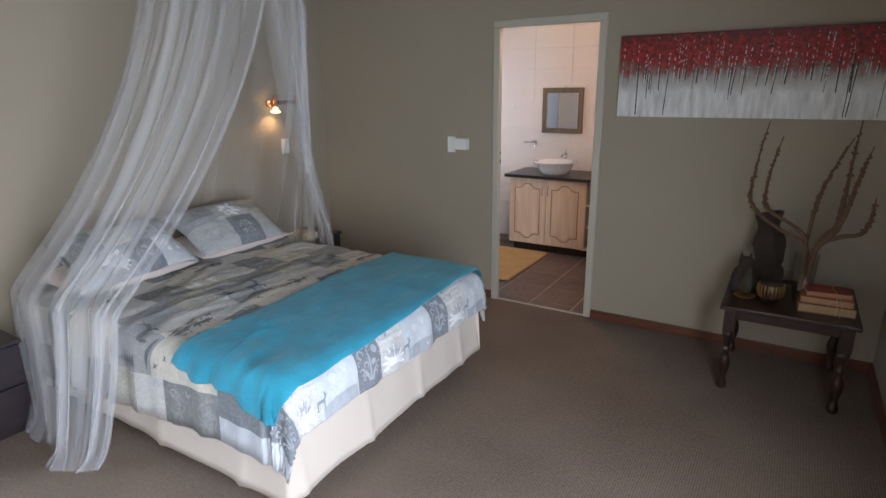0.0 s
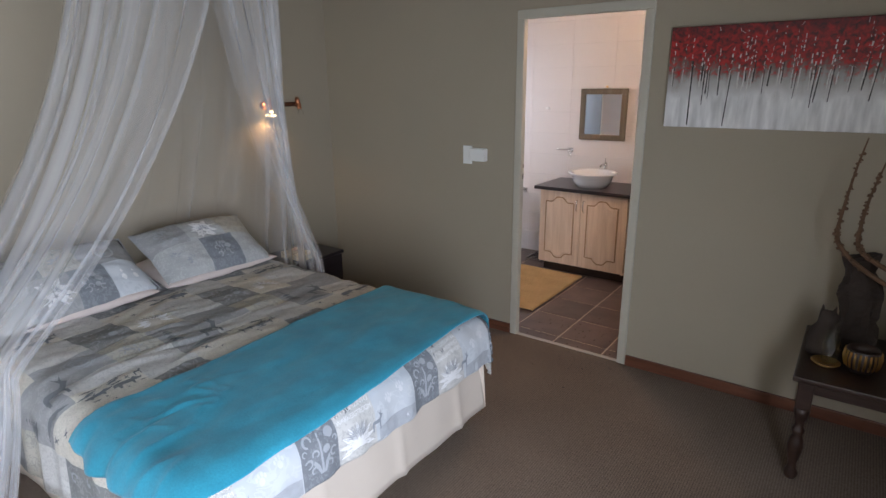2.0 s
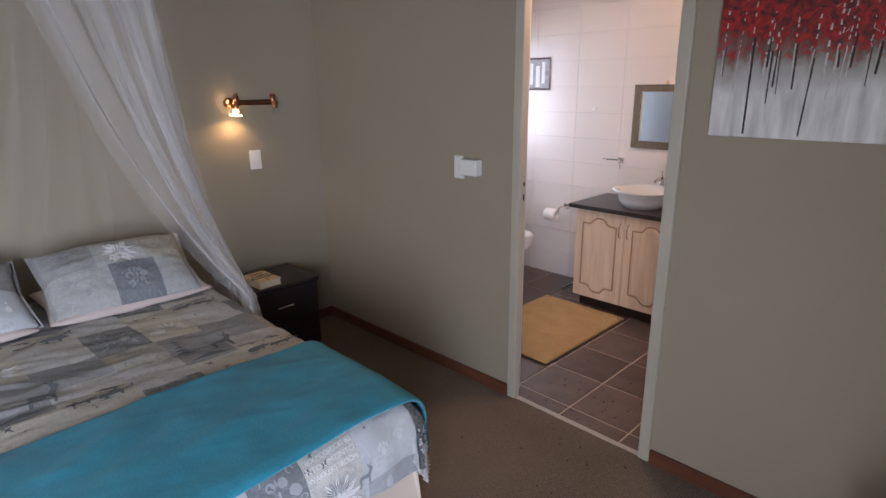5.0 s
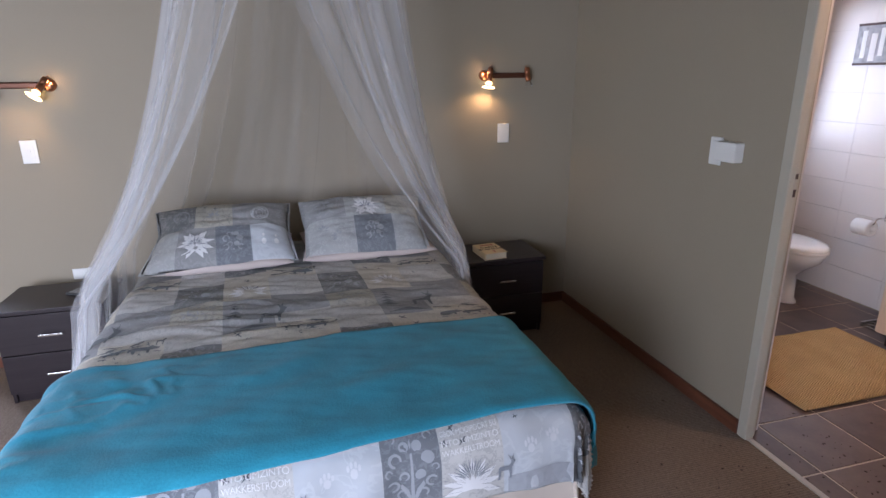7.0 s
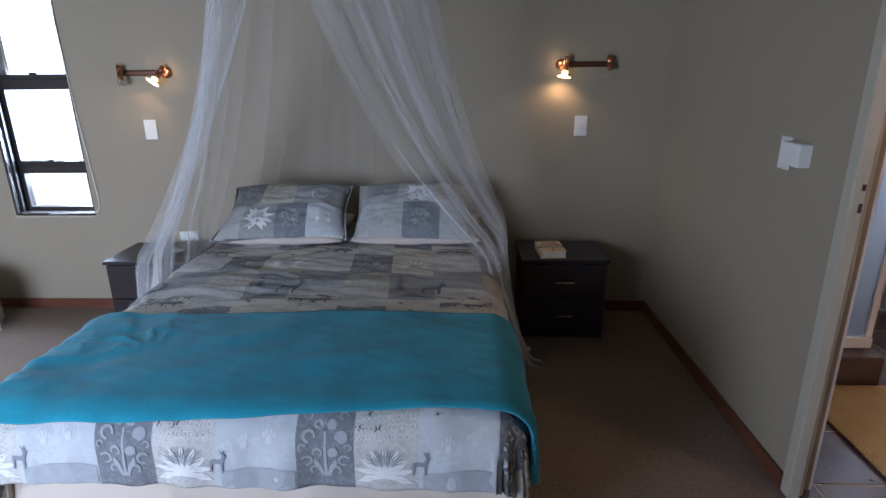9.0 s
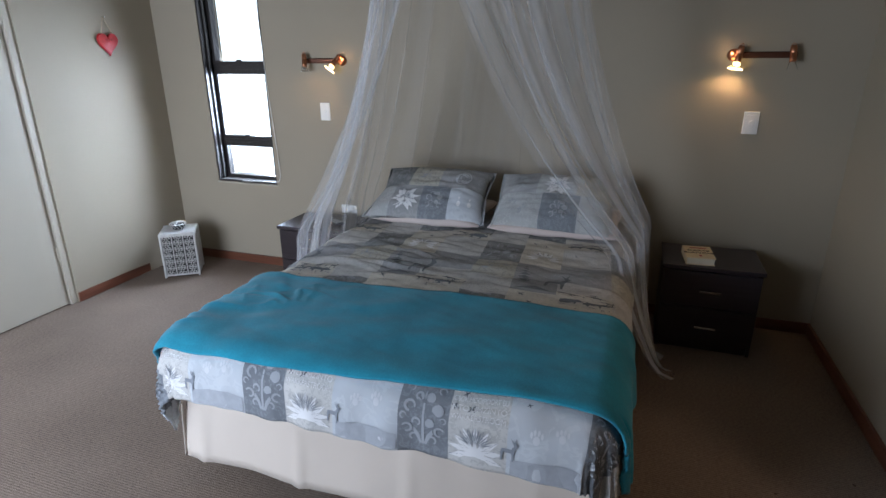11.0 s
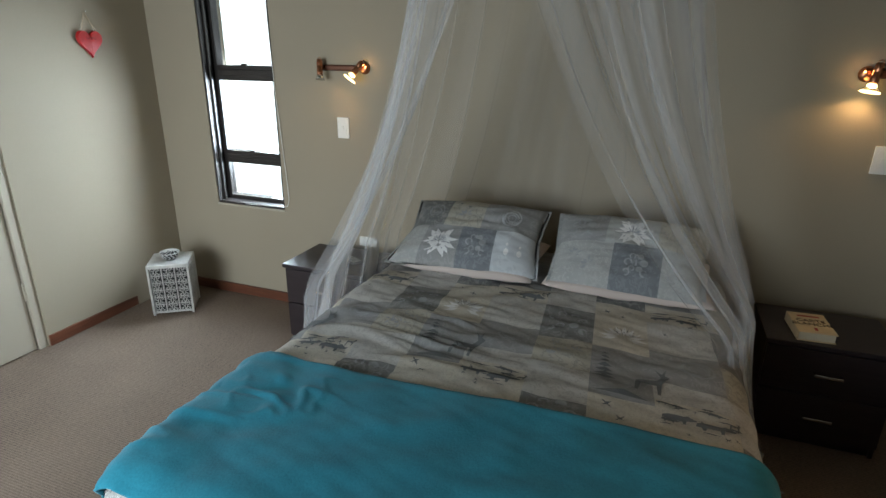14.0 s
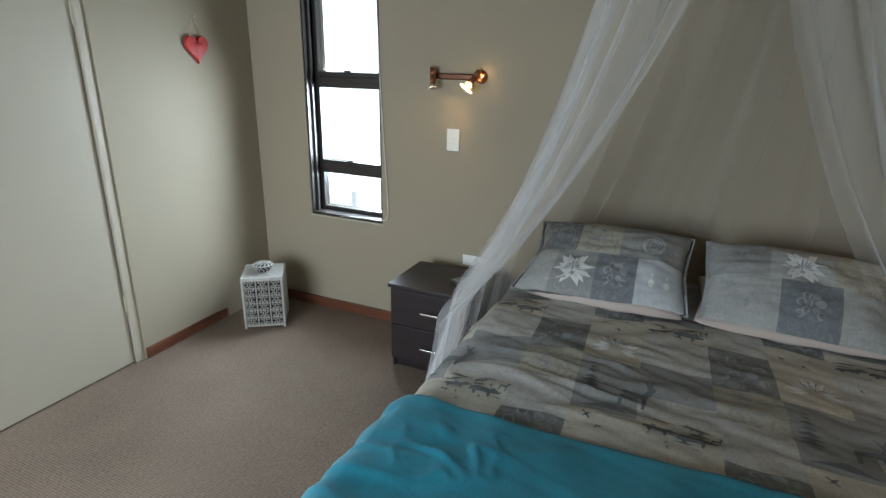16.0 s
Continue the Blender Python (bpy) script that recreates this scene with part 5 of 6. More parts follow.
for k in range(12):
    a = 2 * math.pi * k / 12
    part("scroll", tube([((0.043 + 0.012 * q) * math.cos(a + 0.2 * math.sin(t)), (0.043 + 0.012 * q) * math.sin(a + 0.2 * math.sin(t)), LH + 0.018 + 0.036 * q) for t, q in ((x, x / 6.3) for x in lin(0, 6.3, 9))], 0.003, 5), M_FIL, fi)
    part("scroll", tube([(r * math.cos(a + 0.25 * math.sin(r * 90)), r * math.sin(a + 0.25 * math.sin(r * 90)), LH + 0.068 - 0.012 * (r / 0.055) ** 2) for r in lin(0.008, 0.055, 8)], 0.003, 5), M_FIL, fi)
part("rim", tube([(0.057 * math.cos(t), 0.057 * math.sin(t), LH + 0.054) for t in lin(0, 2 * math.pi, 28)], 0.0032, 6), M_FIL, fi, smooth=True)

# ---- painting and side table ----
def painting_material():
    m, g = blank("forest_painting", 0.55)
    x, y, z = g.split(g.coords())
    o = g.coords()
    dabs = g.noise(g.join(g.math("MULTIPLY", x, 45.0), 0.0, g.math("MULTIPLY", z, 45.0)), 1.0, 3, distort=0.8)
    wide = g.noise(g.join(g.math("MULTIPLY", x, 7.0), 0.0, g.math("MULTIPLY", z, 9.0)), 1.0, 4)
    smear = g.noise(g.join(g.math("MULTIPLY", x, 30.0), 0.0, g.math("MULTIPLY", z, 5.0)), 1.0, 4)
    red = g.mix(g.math("MULTIPLY_ADD", dabs, 2.6, -0.85), (0.045, 0.008, 0.008, 1), (0.50, 0.016, 0.012, 1))
    mist = g.mix(g.math("MULTIPLY_ADD", smear, 2.0, -0.5), (0.46, 0.45, 0.44, 1), (0.86, 0.85, 0.83, 1))
    earth = g.mix(wide, (0.09, 0.075, 0.065, 1), (0.30, 0.26, 0.22, 1))
    h = g.math("ADD", z, g.math("ADD", g.math("MULTIPLY_ADD", wide, 0.14, -0.07), g.math("MULTIPLY_ADD", smear, 0.16, -0.08)))
    ra = g.n.new("ShaderNodeMapRange")
    g.put(ra.inputs[0], h)
    ra.inputs[1].default_value, ra.inputs[2].default_value = -0.09, 0.03
    rb = g.n.new("ShaderNodeMapRange")
    g.put(rb.inputs[0], g.math("ADD", h, g.math("MULTIPLY_ADD", dabs, 0.2, -0.1)))
    rb.inputs[1].default_value, rb.inputs[2].default_value = 0.0, 0.075
    rc_ = g.n.new("ShaderNodeMapRange")
    g.put(rc_.inputs[0], h)
    rc_.inputs[1].default_value, rc_.inputs[2].default_value = 0.17, 0.25
    red = g.mix(g.math("MULTIPLY", rc_.outputs[0], 0.7), red, (0.05, 0.01, 0.012, 1))
    col = g.mix(rb.outputs[0], g.mix(ra.outputs[0], mist, earth), red)
    g.l.new(col, g.b.inputs["Base Color"])
    g.bump(g.math("ADD", dabs, smear), 0.5, 0.004)
    return m


PX0, PX1, PZ0, PZ1 = -0.62, 0.84, 1.44, 1.927
pa = thing("painting", "wide canvas painting of pale tree trunks under red leaves", "painting", pose((PX0 + PX1) / 2, DY - 0.018, (PZ0 + PZ1) / 2))
hw, hh = (PX1 - PX0) / 2, (PZ1 - PZ0) / 2
part("canvas", box(-hw, hw, -0.017, 0.017, -hh, hh, 0.003), painting_material(), pa)
rng = random.Random(11)
strokes = {"white": bmesh.new(), "black": bmesh.new()}

def dab(bm, a, b, z, z1, w0, w1):
    if -hw + 0.006 < min(a, b) and max(a, b) < hw - 0.006 and max(z, z1) < hh - 0.004:
        q = [bm.verts.new(c) for c in ((a - w0, -0.0175, z), (a + w0, -0.0175, z), (b + w1, -0.0175, z1), (b - w1, -0.0175, z1), ((a + b) / 2, -0.0195, (z + z1) / 2))]
        for i in range(4):
            bm.faces.new((q[i], q[(i + 1) % 4], q[4]))


x = -hw + 0.02
while x < hw - 0.01:  # trunk by trunk, in loose clumps
    lean = rng.uniform(-0.02, 0.10)
    top, foot = rng.uniform(0.1, hh - 0.005), rng.uniform(-0.12, -0.03)
    wd = rng.uniform(0.0012, 0.0036)
    z = foot
    while z < top:  # a broken line of pale dabs, solid at the foot
        solid = z < 0.0
        z1 = min(z + (rng.uniform(0.015, 0.04) if solid else rng.uniform(0.005, 0.02)), top)
        a = x + lean * (z - foot)
        dab(strokes["white"], a, x + lean * (z1 - foot) + rng.uniform(-0.002, 0.002), z, z1, wd * rng.uniform(0.5, 1.2), wd * rng.uniform(0.4, 1.0))
        z = z1 + (rng.uniform(-0.004, 0.003) if solid else rng.uniform(0.004, 0.036))
    if rng.random() < 0.75:  # dark bark beside it
        zb = foot + rng.uniform(-0.03, 0.05)
        if rng.random() < 0.1:
            zb = -hh + 0.012
        zt = rng.uniform(0.0, 0.07)
        z, wb = zb, rng.uniform(0.0012, 0.0036)
        while z < zt:
            z1 = z + rng.uniform(0.015, 0.04)
            dab(strokes["black"], x + 0.006 + lean * (z - foot), x + 0.006 + lean * (z1 - foot), z, z1, wb * rng.uniform(0.7, 1.1), wb * rng.uniform(0.7, 1.2))
            z = z1 + rng.uniform(-0.012, 0.002)
    for _ in range(rng.randrange(0, 4)):  # twigs and specks among the leaves
        zz = rng.uniform(0.03, hh - 0.02)
        dab(strokes["black" if rng.random() < 0.4 else "white"], x + rng.uniform(-0.02, 0.02), x + rng.uniform(-0.02, 0.02), zz, zz + rng.uniform(0.006, 0.02), 0.0012, 0.0008)
    x += rng.choice((0.009, 0.013, 0.018, 0.026, 0.045))
for tone, c in (("white", (0.58, 0.56, 0.53)), ("black", (0.02, 0.018, 0.017))):
    tagged(part(tone + "_brushwork", strokes[tone], mat(tone + "_oil_paint", c, 0.45, var=0.2, scale=60), pa, tone + " paint strokes of tree trunks"), kind="stuff")

TX0, TX1, TY0, TY1, TZ = 0.165, 0.79, 4.0, 4.63, 0.50
tb = thing("side_table", "low dark wooden side table with turned legs", "side table")
part("tabletop", box(TX0, TX1, TY0, TY1, TZ - 0.026, TZ, 0.007, 3), M_TABLE, tb)
part("apron", boxes((TX0 + 0.05, TX1 - 0.05, TY0 + 0.045, TY0 + 0.063, TZ - 0.085, TZ - 0.026), (TX0 + 0.05, TX1 - 0.05, TY1 - 0.063, TY1 - 0.045, TZ - 0.085, TZ - 0.026), (TX0 + 0.045, TX0 + 0.063, TY0 + 0.05, TY1 - 0.05, TZ - 0.085, TZ - 0.026), (TX1 - 0.063, TX1 - 0.045, TY0 + 0.05, TY1 - 0.05, TZ - 0.085, TZ - 0.026), bevel=0.003), M_TABLE, tb)
leg_profile = [(0, 0.0), (0.022, 0.0), (0.026, 0.012), (0.027, 0.03), (0.018, 0.05), (0.017, 0.075), (0.022, 0.095), (0.029, 0.13), (0.031, 0.16), (0.026, 0.19), (0.018, 0.215), (0.024, 0.228), (0.024, 0.24), (0.016, 0.252), (0.02, 0.28), (0.028, 0.31), (0.03, 0.33), (0.02, 0.345), (0.0, 0.346)]
for x in (TX0 + 0.052, TX1 - 0.052):
    for y in (TY0 + 0.056, TY1 - 0.056):
        lg = part("leg", lathe(leg_profile, 18, pose(x, y, 0)), M_TABLE, tb, smooth=True)
        part("leg_block", box(x - 0.029, x + 0.029, y - 0.029, y + 0.029, 0.344, TZ - 0.026, 0.004), M_TABLE, lg)


def rough_block(pts, seed, k=0.02):
    """A weathered lump: a lathe-like stack of uneven rings."""
    bm = bmesh.new()
    rings = []
    for cx, cy, z, rx, ry in pts:
        rings.append([bm.verts.new((cx + rx * (math.cos(a) + k / rx * noise.noise((math.cos(a) * 3, math.sin(a) * 3, z * 14 + seed))), cy + ry * (math.sin(a) + k / ry * noise.noise((math.sin(a) * 3 + 5, math.cos(a) * 3, z * 14 + seed))), z)) for a in lin(0, 2 * math.pi * 17 / 18, 18)])
    for a, b in zip(rings, rings[1:]):
        for i in range(18):
            bm.faces.new((a[i], a[(i + 1) % 18], b[(i + 1) % 18], b[i]))
    bm.faces.new(rings[0]), bm.faces.new(rings[-1])
    bmesh.ops.recalc_face_normals(bm, faces=bm.faces)
    return bm


dw = tagged(part("driftwood", rough_block([(0.33 + 0.02 * math.sin(z * 9), 4.44, TZ + z, 0.085 - 0.02 * (z / 0.43) + 0.012 * math.sin(z * 30), 0.05) for z in lin(0, 0.42, 16)] + [(0.375, 4.44, TZ + 0.45, 0.018, 0.02)], 2.0, 0.022), M_BARK), "upright block of dark weathered driftwood on the table", "driftwood")
bm = rough_block([(0.235 + dx, 4.30, TZ + z, r, r * 0.8) for z, r, dx in ((0, 0.05, 0), (0.03, 0.056, 0), (0.08, 0.055, 0), (0.12, 0.047, 0.004), (0.145, 0.036, 0.008), (0.165, 0.04, 0.014), (0.185, 0.038, 0.014), (0.2, 0.026, 0.01), (0.204, 0.012, 0.008))], 6.0, 0.006)
for ex in (-0.014, 0.03):
    bmesh.ops.create_cone(bm, cap_ends=True, segments=8, radius1=0.012, radius2=0.002, depth=0.04, matrix=Matrix.Translation((0.235 + ex, 4.30, TZ + 0.208)) @ Matrix.Rotation(ex * 6, 4, "Y"))
tagged(part("wooden_carving", bm, M_BARK, smooth=True), "small dark carved wooden figure with pointed ears", "carving")
cd = thing("glass_jar", "clear glass jar standing on a small brass dish", "jar")
part("dish", lathe([(0, TZ), (0.035, TZ), (0.055, TZ + 0.014), (0.053, TZ + 0.017), (0.03, TZ + 0.006), (0, TZ + 0.005)], 28, pose(0.265, 4.19, 0)), M_BRASS, cd, "brass dish", True)
part("jar", lathe([(0.024, TZ + 0.007), (0.032, TZ + 0.02), (0.034, TZ + 0.1), (0.024, TZ + 0.13), (0.022, TZ + 0.15), (0.025, TZ + 0.156), (0.02, TZ + 0.15), (0.03, TZ + 0.1), (0.03, TZ + 0.02)], 28, pose(0.275, 4.2, 0)), M_JAR, cd, smooth=True)
vo = thing("votive_holder", "ribbed brass coloured votive candle holder", "candle holder")
part("bowl", lathe([(0.0, TZ), (0.035, TZ), (0.056, TZ + 0.03), (0.063, TZ + 0.07), (0.058, TZ + 0.105), (0.054, TZ + 0.108), (0.057, TZ + 0.07), (0.05, TZ + 0.035), (0.03, TZ + 0.008), (0, TZ + 0.008)], 28, pose(0.385, 4.19, 0)), M_DARKW, vo, "dark glass bowl", True)
for k in range(22):
    a = 2 * math.pi * k / 22
    part("rib", tube([(0.385 + r * math.cos(a), 4.19 + r * math.sin(a), TZ + z) for r, z in ((0.057, 0.03), (0.0625, 0.05), (0.065, 0.07), (0.061, 0.098))], 0.0042, 5), M_BRASS, vo)
vs_ = thing("glass_vase", "tapered clear glass vase holding dried branches", "vase")
part("vase", lathe([(0.0, TZ), (0.038, TZ), (0.042, TZ + 0.02), (0.06, TZ + 0.28), (0.056, TZ + 0.28), (0.038, TZ + 0.022), (0.0, TZ + 0.02)], 28, pose(0.525, 4.24, 0)), M_JAR, vs_, smooth=True)
br = thing("dried_branches", "dried brown knobbly branches standing in the vase", "branches")
BR = {
    "a": ((0.262, 1.44), (0.241, 1.31), (0.221, 1.12), (0.219, 1.04), (0.239, 0.99), (0.30, 0.93), (0.40, 0.87), (0.50, 0.82), (0.527, 0.74), (0.53, 0.56)),
    "b": ((0.336, 1.37), (0.305, 1.215), (0.292, 1.07), (0.303, 1.0), (0.36, 0.955), (0.44, 0.91), (0.51, 0.83), (0.52, 0.57)),
    "c": ((0.657, 1.46), (0.645, 1.25), (0.64, 1.06), (0.625, 0.93), (0.58, 0.87), (0.545, 0.78), (0.535, 0.57)),
    "d": ((0.715, 1.34), (0.68, 1.18), (0.655, 1.02), (0.62, 0.9), (0.555, 0.8), (0.54, 0.57)),
    "e": ((0.64, 1.37), (0.57, 1.19), (0.53, 1.04), (0.515, 0.88), (0.51, 0.76), (0.515, 0.57)),
    "f": ((0.76, 1.1), (0.755, 0.98), (0.725, 0.91), (0.64, 0.88), (0.56, 0.81), (0.53, 0.57)),
}
rng = random.Random(8)
for key, pts in BR.items():
    y = {"a": 4.36, "b": 4.3, "c": 4.28, "d": 4.22, "e": 4.33, "f": 4.2}[key]
    n = 40
    c = curve([(x, y + (4.24 - y) * (i / (len(pts) - 1)), z) for i, (x, z) in enumerate(pts)], n)
    tip = 0.62 if key in "abcd" else 0.5
    st = part("branch", tube(c, [0.0025 + (0.0095 if key in "cdf" else 0.007) * min(1, i / 16) for i in range(n)], 8), M_STEM, br, smooth=True)
    bm = bmesh.new()
    for i in range(2, int(n * tip)):
        for _ in range(4):
            p = c[i].lerp(c[i + 1], rng.random())
            a = rng.uniform(0, 2 * math.pi)
            r = 0.005 + 0.005 * min(1, i / 12)
            mm = Matrix.Translation(p + Vector((math.cos(a) * r, math.sin(a) * r, 0))) @ Euler((rng.random() * 3, rng.random() * 3, 0)).to_matrix().to_4x4() @ Matrix.Diagonal((1, 0.6, 1.5, 1))
            bmesh.ops.create_icosphere(bm, subdivisions=1, radius=rng.uniform(0.0035, 0.0085), matrix=mm)
    tagged(part("seed_crust", bm, M_STEM, st, "clustered dry seed pods"), kind="stuff")

COVERS = (("book_cover_tan", (0.2, 0.13, 0.07)), ("book_cover_orange", (0.45, 0.16, 0.06)), ("book_cover_red", (0.3, 0.05, 0.035)))
z = TZ
for i, (nm, c) in enumerate(COVERS):
    w, d, h = (0.125, 0.16, 0.045) if i == 0 else (0.115, 0.15, 0.032) if i == 1 else (0.1, 0.13, 0.028)
    b = thing("old_book", ("thick worn tan book at the bottom of a tied stack", "worn orange book in a tied stack", "worn dark red book on top of a tied stack")[i], "book", pose(0.635, 4.19 + 0.01 * i, z + 0.0005, 0, 0, (4, 0, 7)[i]), "tied stack of books")
    part("page_block", box(-w + 0.004, w - 0.004, -d / 2 + 0.004, d / 2 - 0.004, 0.004, h - 0.004), mat("aged_pages", (0.34, 0.21, 0.11), 0.9, var=0.25, scale=50, bump=0.3, bscale=200) if i == 0 else bpy.data.materials["aged_pages"], b, "aged page block")
    cv = mat(nm, c, 0.6, var=0.25, scale=30)
    part("cover", boxes((-w, w, -d / 2, d / 2, 0, 0.004), (-w, w, -d / 2, d / 2, h - 0.004, h), (w - 0.004, w, -d / 2, d / 2, 0.0, h), bevel=0.001), cv, b)
    z += h + 0.001
stg = thing("book_string", "pale string tied round the stack of books", "string")
part("string", tube(curve([(0.68, 4.112, TZ + 0.002), (0.68, 4.108, TZ + 0.05), (0.675, 4.115, TZ + 0.085), (0.672, 4.14, z + 0.004), (0.66, 4.19, z + 0.006), (0.655, 4.25, z + 0.004), (0.65, 4.275, TZ + 0.08), (0.65, 4.285, TZ + 0.004)], 40), 0.002, 6), M_STRING, stg, smooth=True)
part("loose_end", tube(curve([(0.67, 4.14, z + 0.005), (0.69, 4.10, z - 0.02), (0.70, 4.09, TZ + 0.05), (0.695, 4.07, TZ + 0.004)], 20), 0.0018, 6), M_STRING, stg, smooth=True)

# ---- bathroom ----
BY, BE, BW0, BW1 = DY + T, 6.55, -3.2, -0.2
structure("bath_wall_north", box(BW0 - 0.1, BW1 + 0.1, BE + 0.008, BE + 0.2, 0, H), M_GROUT, "bathroom wall covered in large white tiles", "wall")
structure("bath_wall_west", boxes((BW0 - 0.2, BW0 - 0.008, BY, BE + 0.2, 0, 1.0), (BW0 - 0.2, BW0 - 0.008, BY, 5.5, 1.0, H), (BW0 - 0.2, BW0 - 0.008, 6.4, BE + 0.2, 1.0, H), (BW0 - 0.2, BW0 - 0.008, 5.5, 6.4, 2.0, H)), M_GROUT, "tiled bathroom wall with a window", "wall")
structure("bath_wall_east", box(BW1, BW1 + 0.12, BY, BE + 0.2, 0, H), M_TILEW, "white tiled bathroom side wall", "wall")
structure("bath_wall_south", boxes((BW0, D0 - 0.048, BY, BY + 0.01, 0, H), (D1 + 0.048, BW1, BY, BY + 0.01, 0, H), (D0 - 0.048, D1 + 0.048, BY, BY + 0.01, DH + 0.048, H)), M_TILEW, "white tiled bathroom side of the doorway wall", "wall")
structure("bath_floor", box(BW0, BW1, DY + 0.008, BE + 0.008, -0.1, -0.0025), M_GROUTF, "grouted floor bed under brown tiles", "floor")

# Darker oak paints in the shade that the shallow door mouldings hardly cast.
M_OAKD = wood_material("shade_darkened_oak", (0.26, 0.15, 0.08), (0.5, 0.33, 0.19), "z", 7, 0.4)
vn = thing("vanity", "limed oak vanity unit with two arched panel doors", "vanity")
VX0, VX1, VX2, VF, VH = -2.02, -1.245, -1.05, 6.035, 0.755
part("body", boxes((VX0, VX0 + 0.018, VF + 0.02, BE, 0.08, VH), (VX1, VX1 + 0.018, VF, BE, 0.08, VH), (VX0 + 0.018, VX1, VF + 0.022, BE, 0.08, 0.098), (VX0 + 0.018, VX1, VF + 0.022, VF + 0.04, VH - 0.03, VH)), M_OAK, vn)
part("shelf_unit", boxes((VX1 + 0.018, VX2, VF + 0.01, BE, 0.08, 0.098), (VX1 + 0.018, VX2, VF + 0.01, BE, 0.3, 0.316), (VX1 + 0.018, VX2, VF + 0.01, BE, 0.52, 0.536), (VX2 - 0.018, VX2, VF, BE, 0.098, VH), (VX1 + 0.018, VX2 - 0.018, BE - 0.02, BE, 0.098, VH), bevel=0.001), M_OAK, vn, "open shelves beside the doors")
part("plinth", box(VX0 + 0.03, VX2 - 0.02, VF + 0.06, BE, 0.0, 0.08), M_DARKW, vn, "dark recessed plinth")
xm = (VX0 + VX1) / 2


def arched_door(x0, x1, z0, z1, y, flip):
    d = part("door", box(x0, x1, y, y + 0.02, z0, z1, 0.004), M_OAK, vn)
    cx, wdt = (x0 + x1) / 2, (x1 - x0) / 2 - 0.06

    def edge(t, sgn):
        base = z1 - 0.085 if sgn > 0 else z0 + 0.085
        return base + sgn * (0.045 * math.exp(-(t / 0.42) ** 4) - 0.012)

    top = [(cx + wdt * t, edge(t, 1)) for t in lin(-1, 1, 25)]
    bot = [(cx + wdt * t, edge(t, -1)) for t in lin(1, -1, 25)]
    loop = top + bot
    part("moulding", tube([(a, y - 0.001, b) for a, b in loop + loop[:1]], 0.006, 6), M_OAKD, d, "arched moulding in darker oak, for the shade of its relief")
    bm = bmesh.new()
    cz = (z0 + z1) / 2
    outer = [bm.verts.new((a, y - 0.001, b)) for a, b in loop]
    inner = [bm.verts.new((cx + (a - cx) * 0.84, y - 0.009, cz + (b - cz) * 0.91)) for a, b in loop]
    for i in range(len(loop)):
        j = (i + 1) % len(loop)
        bm.faces.new((outer[i], outer[j], inner[j], inner[i]))
    bm.faces.new(inner)
    bmesh.ops.recalc_face_normals(bm, faces=bm.faces)
    part("raised_panel", bm, M_OAK, d, "raised arched panel")
    hx = x1 - 0.028 if not flip else x0 + 0.028
    part("handle", tube(curve([(hx, y, z1 - 0.06), (hx, y - 0.022, z1 - 0.07), (hx, y - 0.026, z1 - 0.11), (hx, y - 0.022, z1 - 0.15), (hx, y, z1 - 0.16)], 14), 0.0045, 8), M_CHROME, d, "small steel bow handle", True)


arched_door(VX0 + 0.002, xm - 0.002, 0.09, VH - 0.006, VF - 0.002, False)
arched_door(xm + 0.002, VX1 + 0.004, 0.09, VH - 0.006, VF - 0.002, True)
tagged(part("worktop", box(VX0 - 0.05, VX2 + 0.05, VF - 0.035, BE, VH, VH + 0.03, 0.004), M_COUNTER), "dark laminate bathroom counter on the vanity", "counter")
CZ = VH + 0.03
bs = thing("basin", "white ceramic bowl basin standing on the counter", "basin")
part("bowl", lathe([(0.0, CZ), (0.13, CZ), (0.165, CZ + 0.05), (0.175, CZ + 0.095), (0.21, CZ + 0.112), (0.213, CZ + 0.122), (0.2, CZ + 0.127), (0.165, CZ + 0.115), (0.14, CZ + 0.06), (0.08, CZ + 0.03), (0.0, CZ + 0.025)], 40, pose(-1.625, 6.24, 0)), M_CERAM, bs, smooth=True)
tp = thing("basin_tap", "chrome mixer tap behind the basin", "tap")
part("body", lathe([(0, CZ), (0.022, CZ), (0.02, CZ + 0.02), (0.015, CZ + 0.12), (0.017, CZ + 0.18), (0.0, CZ + 0.185)], 16, pose(-1.6, 6.47, 0)), M_CHROME, tp, smooth=True)
part("spout", tube(curve([(-1.6, 6.47, CZ + 0.15), (-1.6, 6.42, CZ + 0.172), (-1.6, 6.37, CZ + 0.168), (-1.6, 6.35, CZ + 0.15)], 14), 0.009, 10), M_CHROME, tp, smooth=True)
part("lever", tube([(-1.6, 6.47, CZ + 0.185), (-1.592, 6.445, CZ + 0.225)], 0.005, 8), M_CHROME, tp)
mi = thing("wall_mirror", "square mirror in a grey-brown wooden frame", "mirror")
MX0, MX1, MZ0, MZ1 = -1.895, -1.465, 1.158, 1.612
part("frame", boxes((MX0, MX1, BE - 0.028, BE, MZ0, MZ0 + 0.05), (MX0, MX1, BE - 0.028, BE, MZ1 - 0.05, MZ1), (MX0, MX0 + 0.05, BE - 0.028, BE, MZ0 + 0.05, MZ1 - 0.05), (MX1 - 0.05, MX1, BE - 0.028, BE, MZ0 + 0.05, MZ1 - 0.05), bevel=0.003), M_MIRF, mi)
part("glass", box(MX0 + 0.05, MX1 - 0.05, BE - 0.016, BE - 0.01, MZ0 + 0.05, MZ1 - 0.05), M_MIRROR, mi)
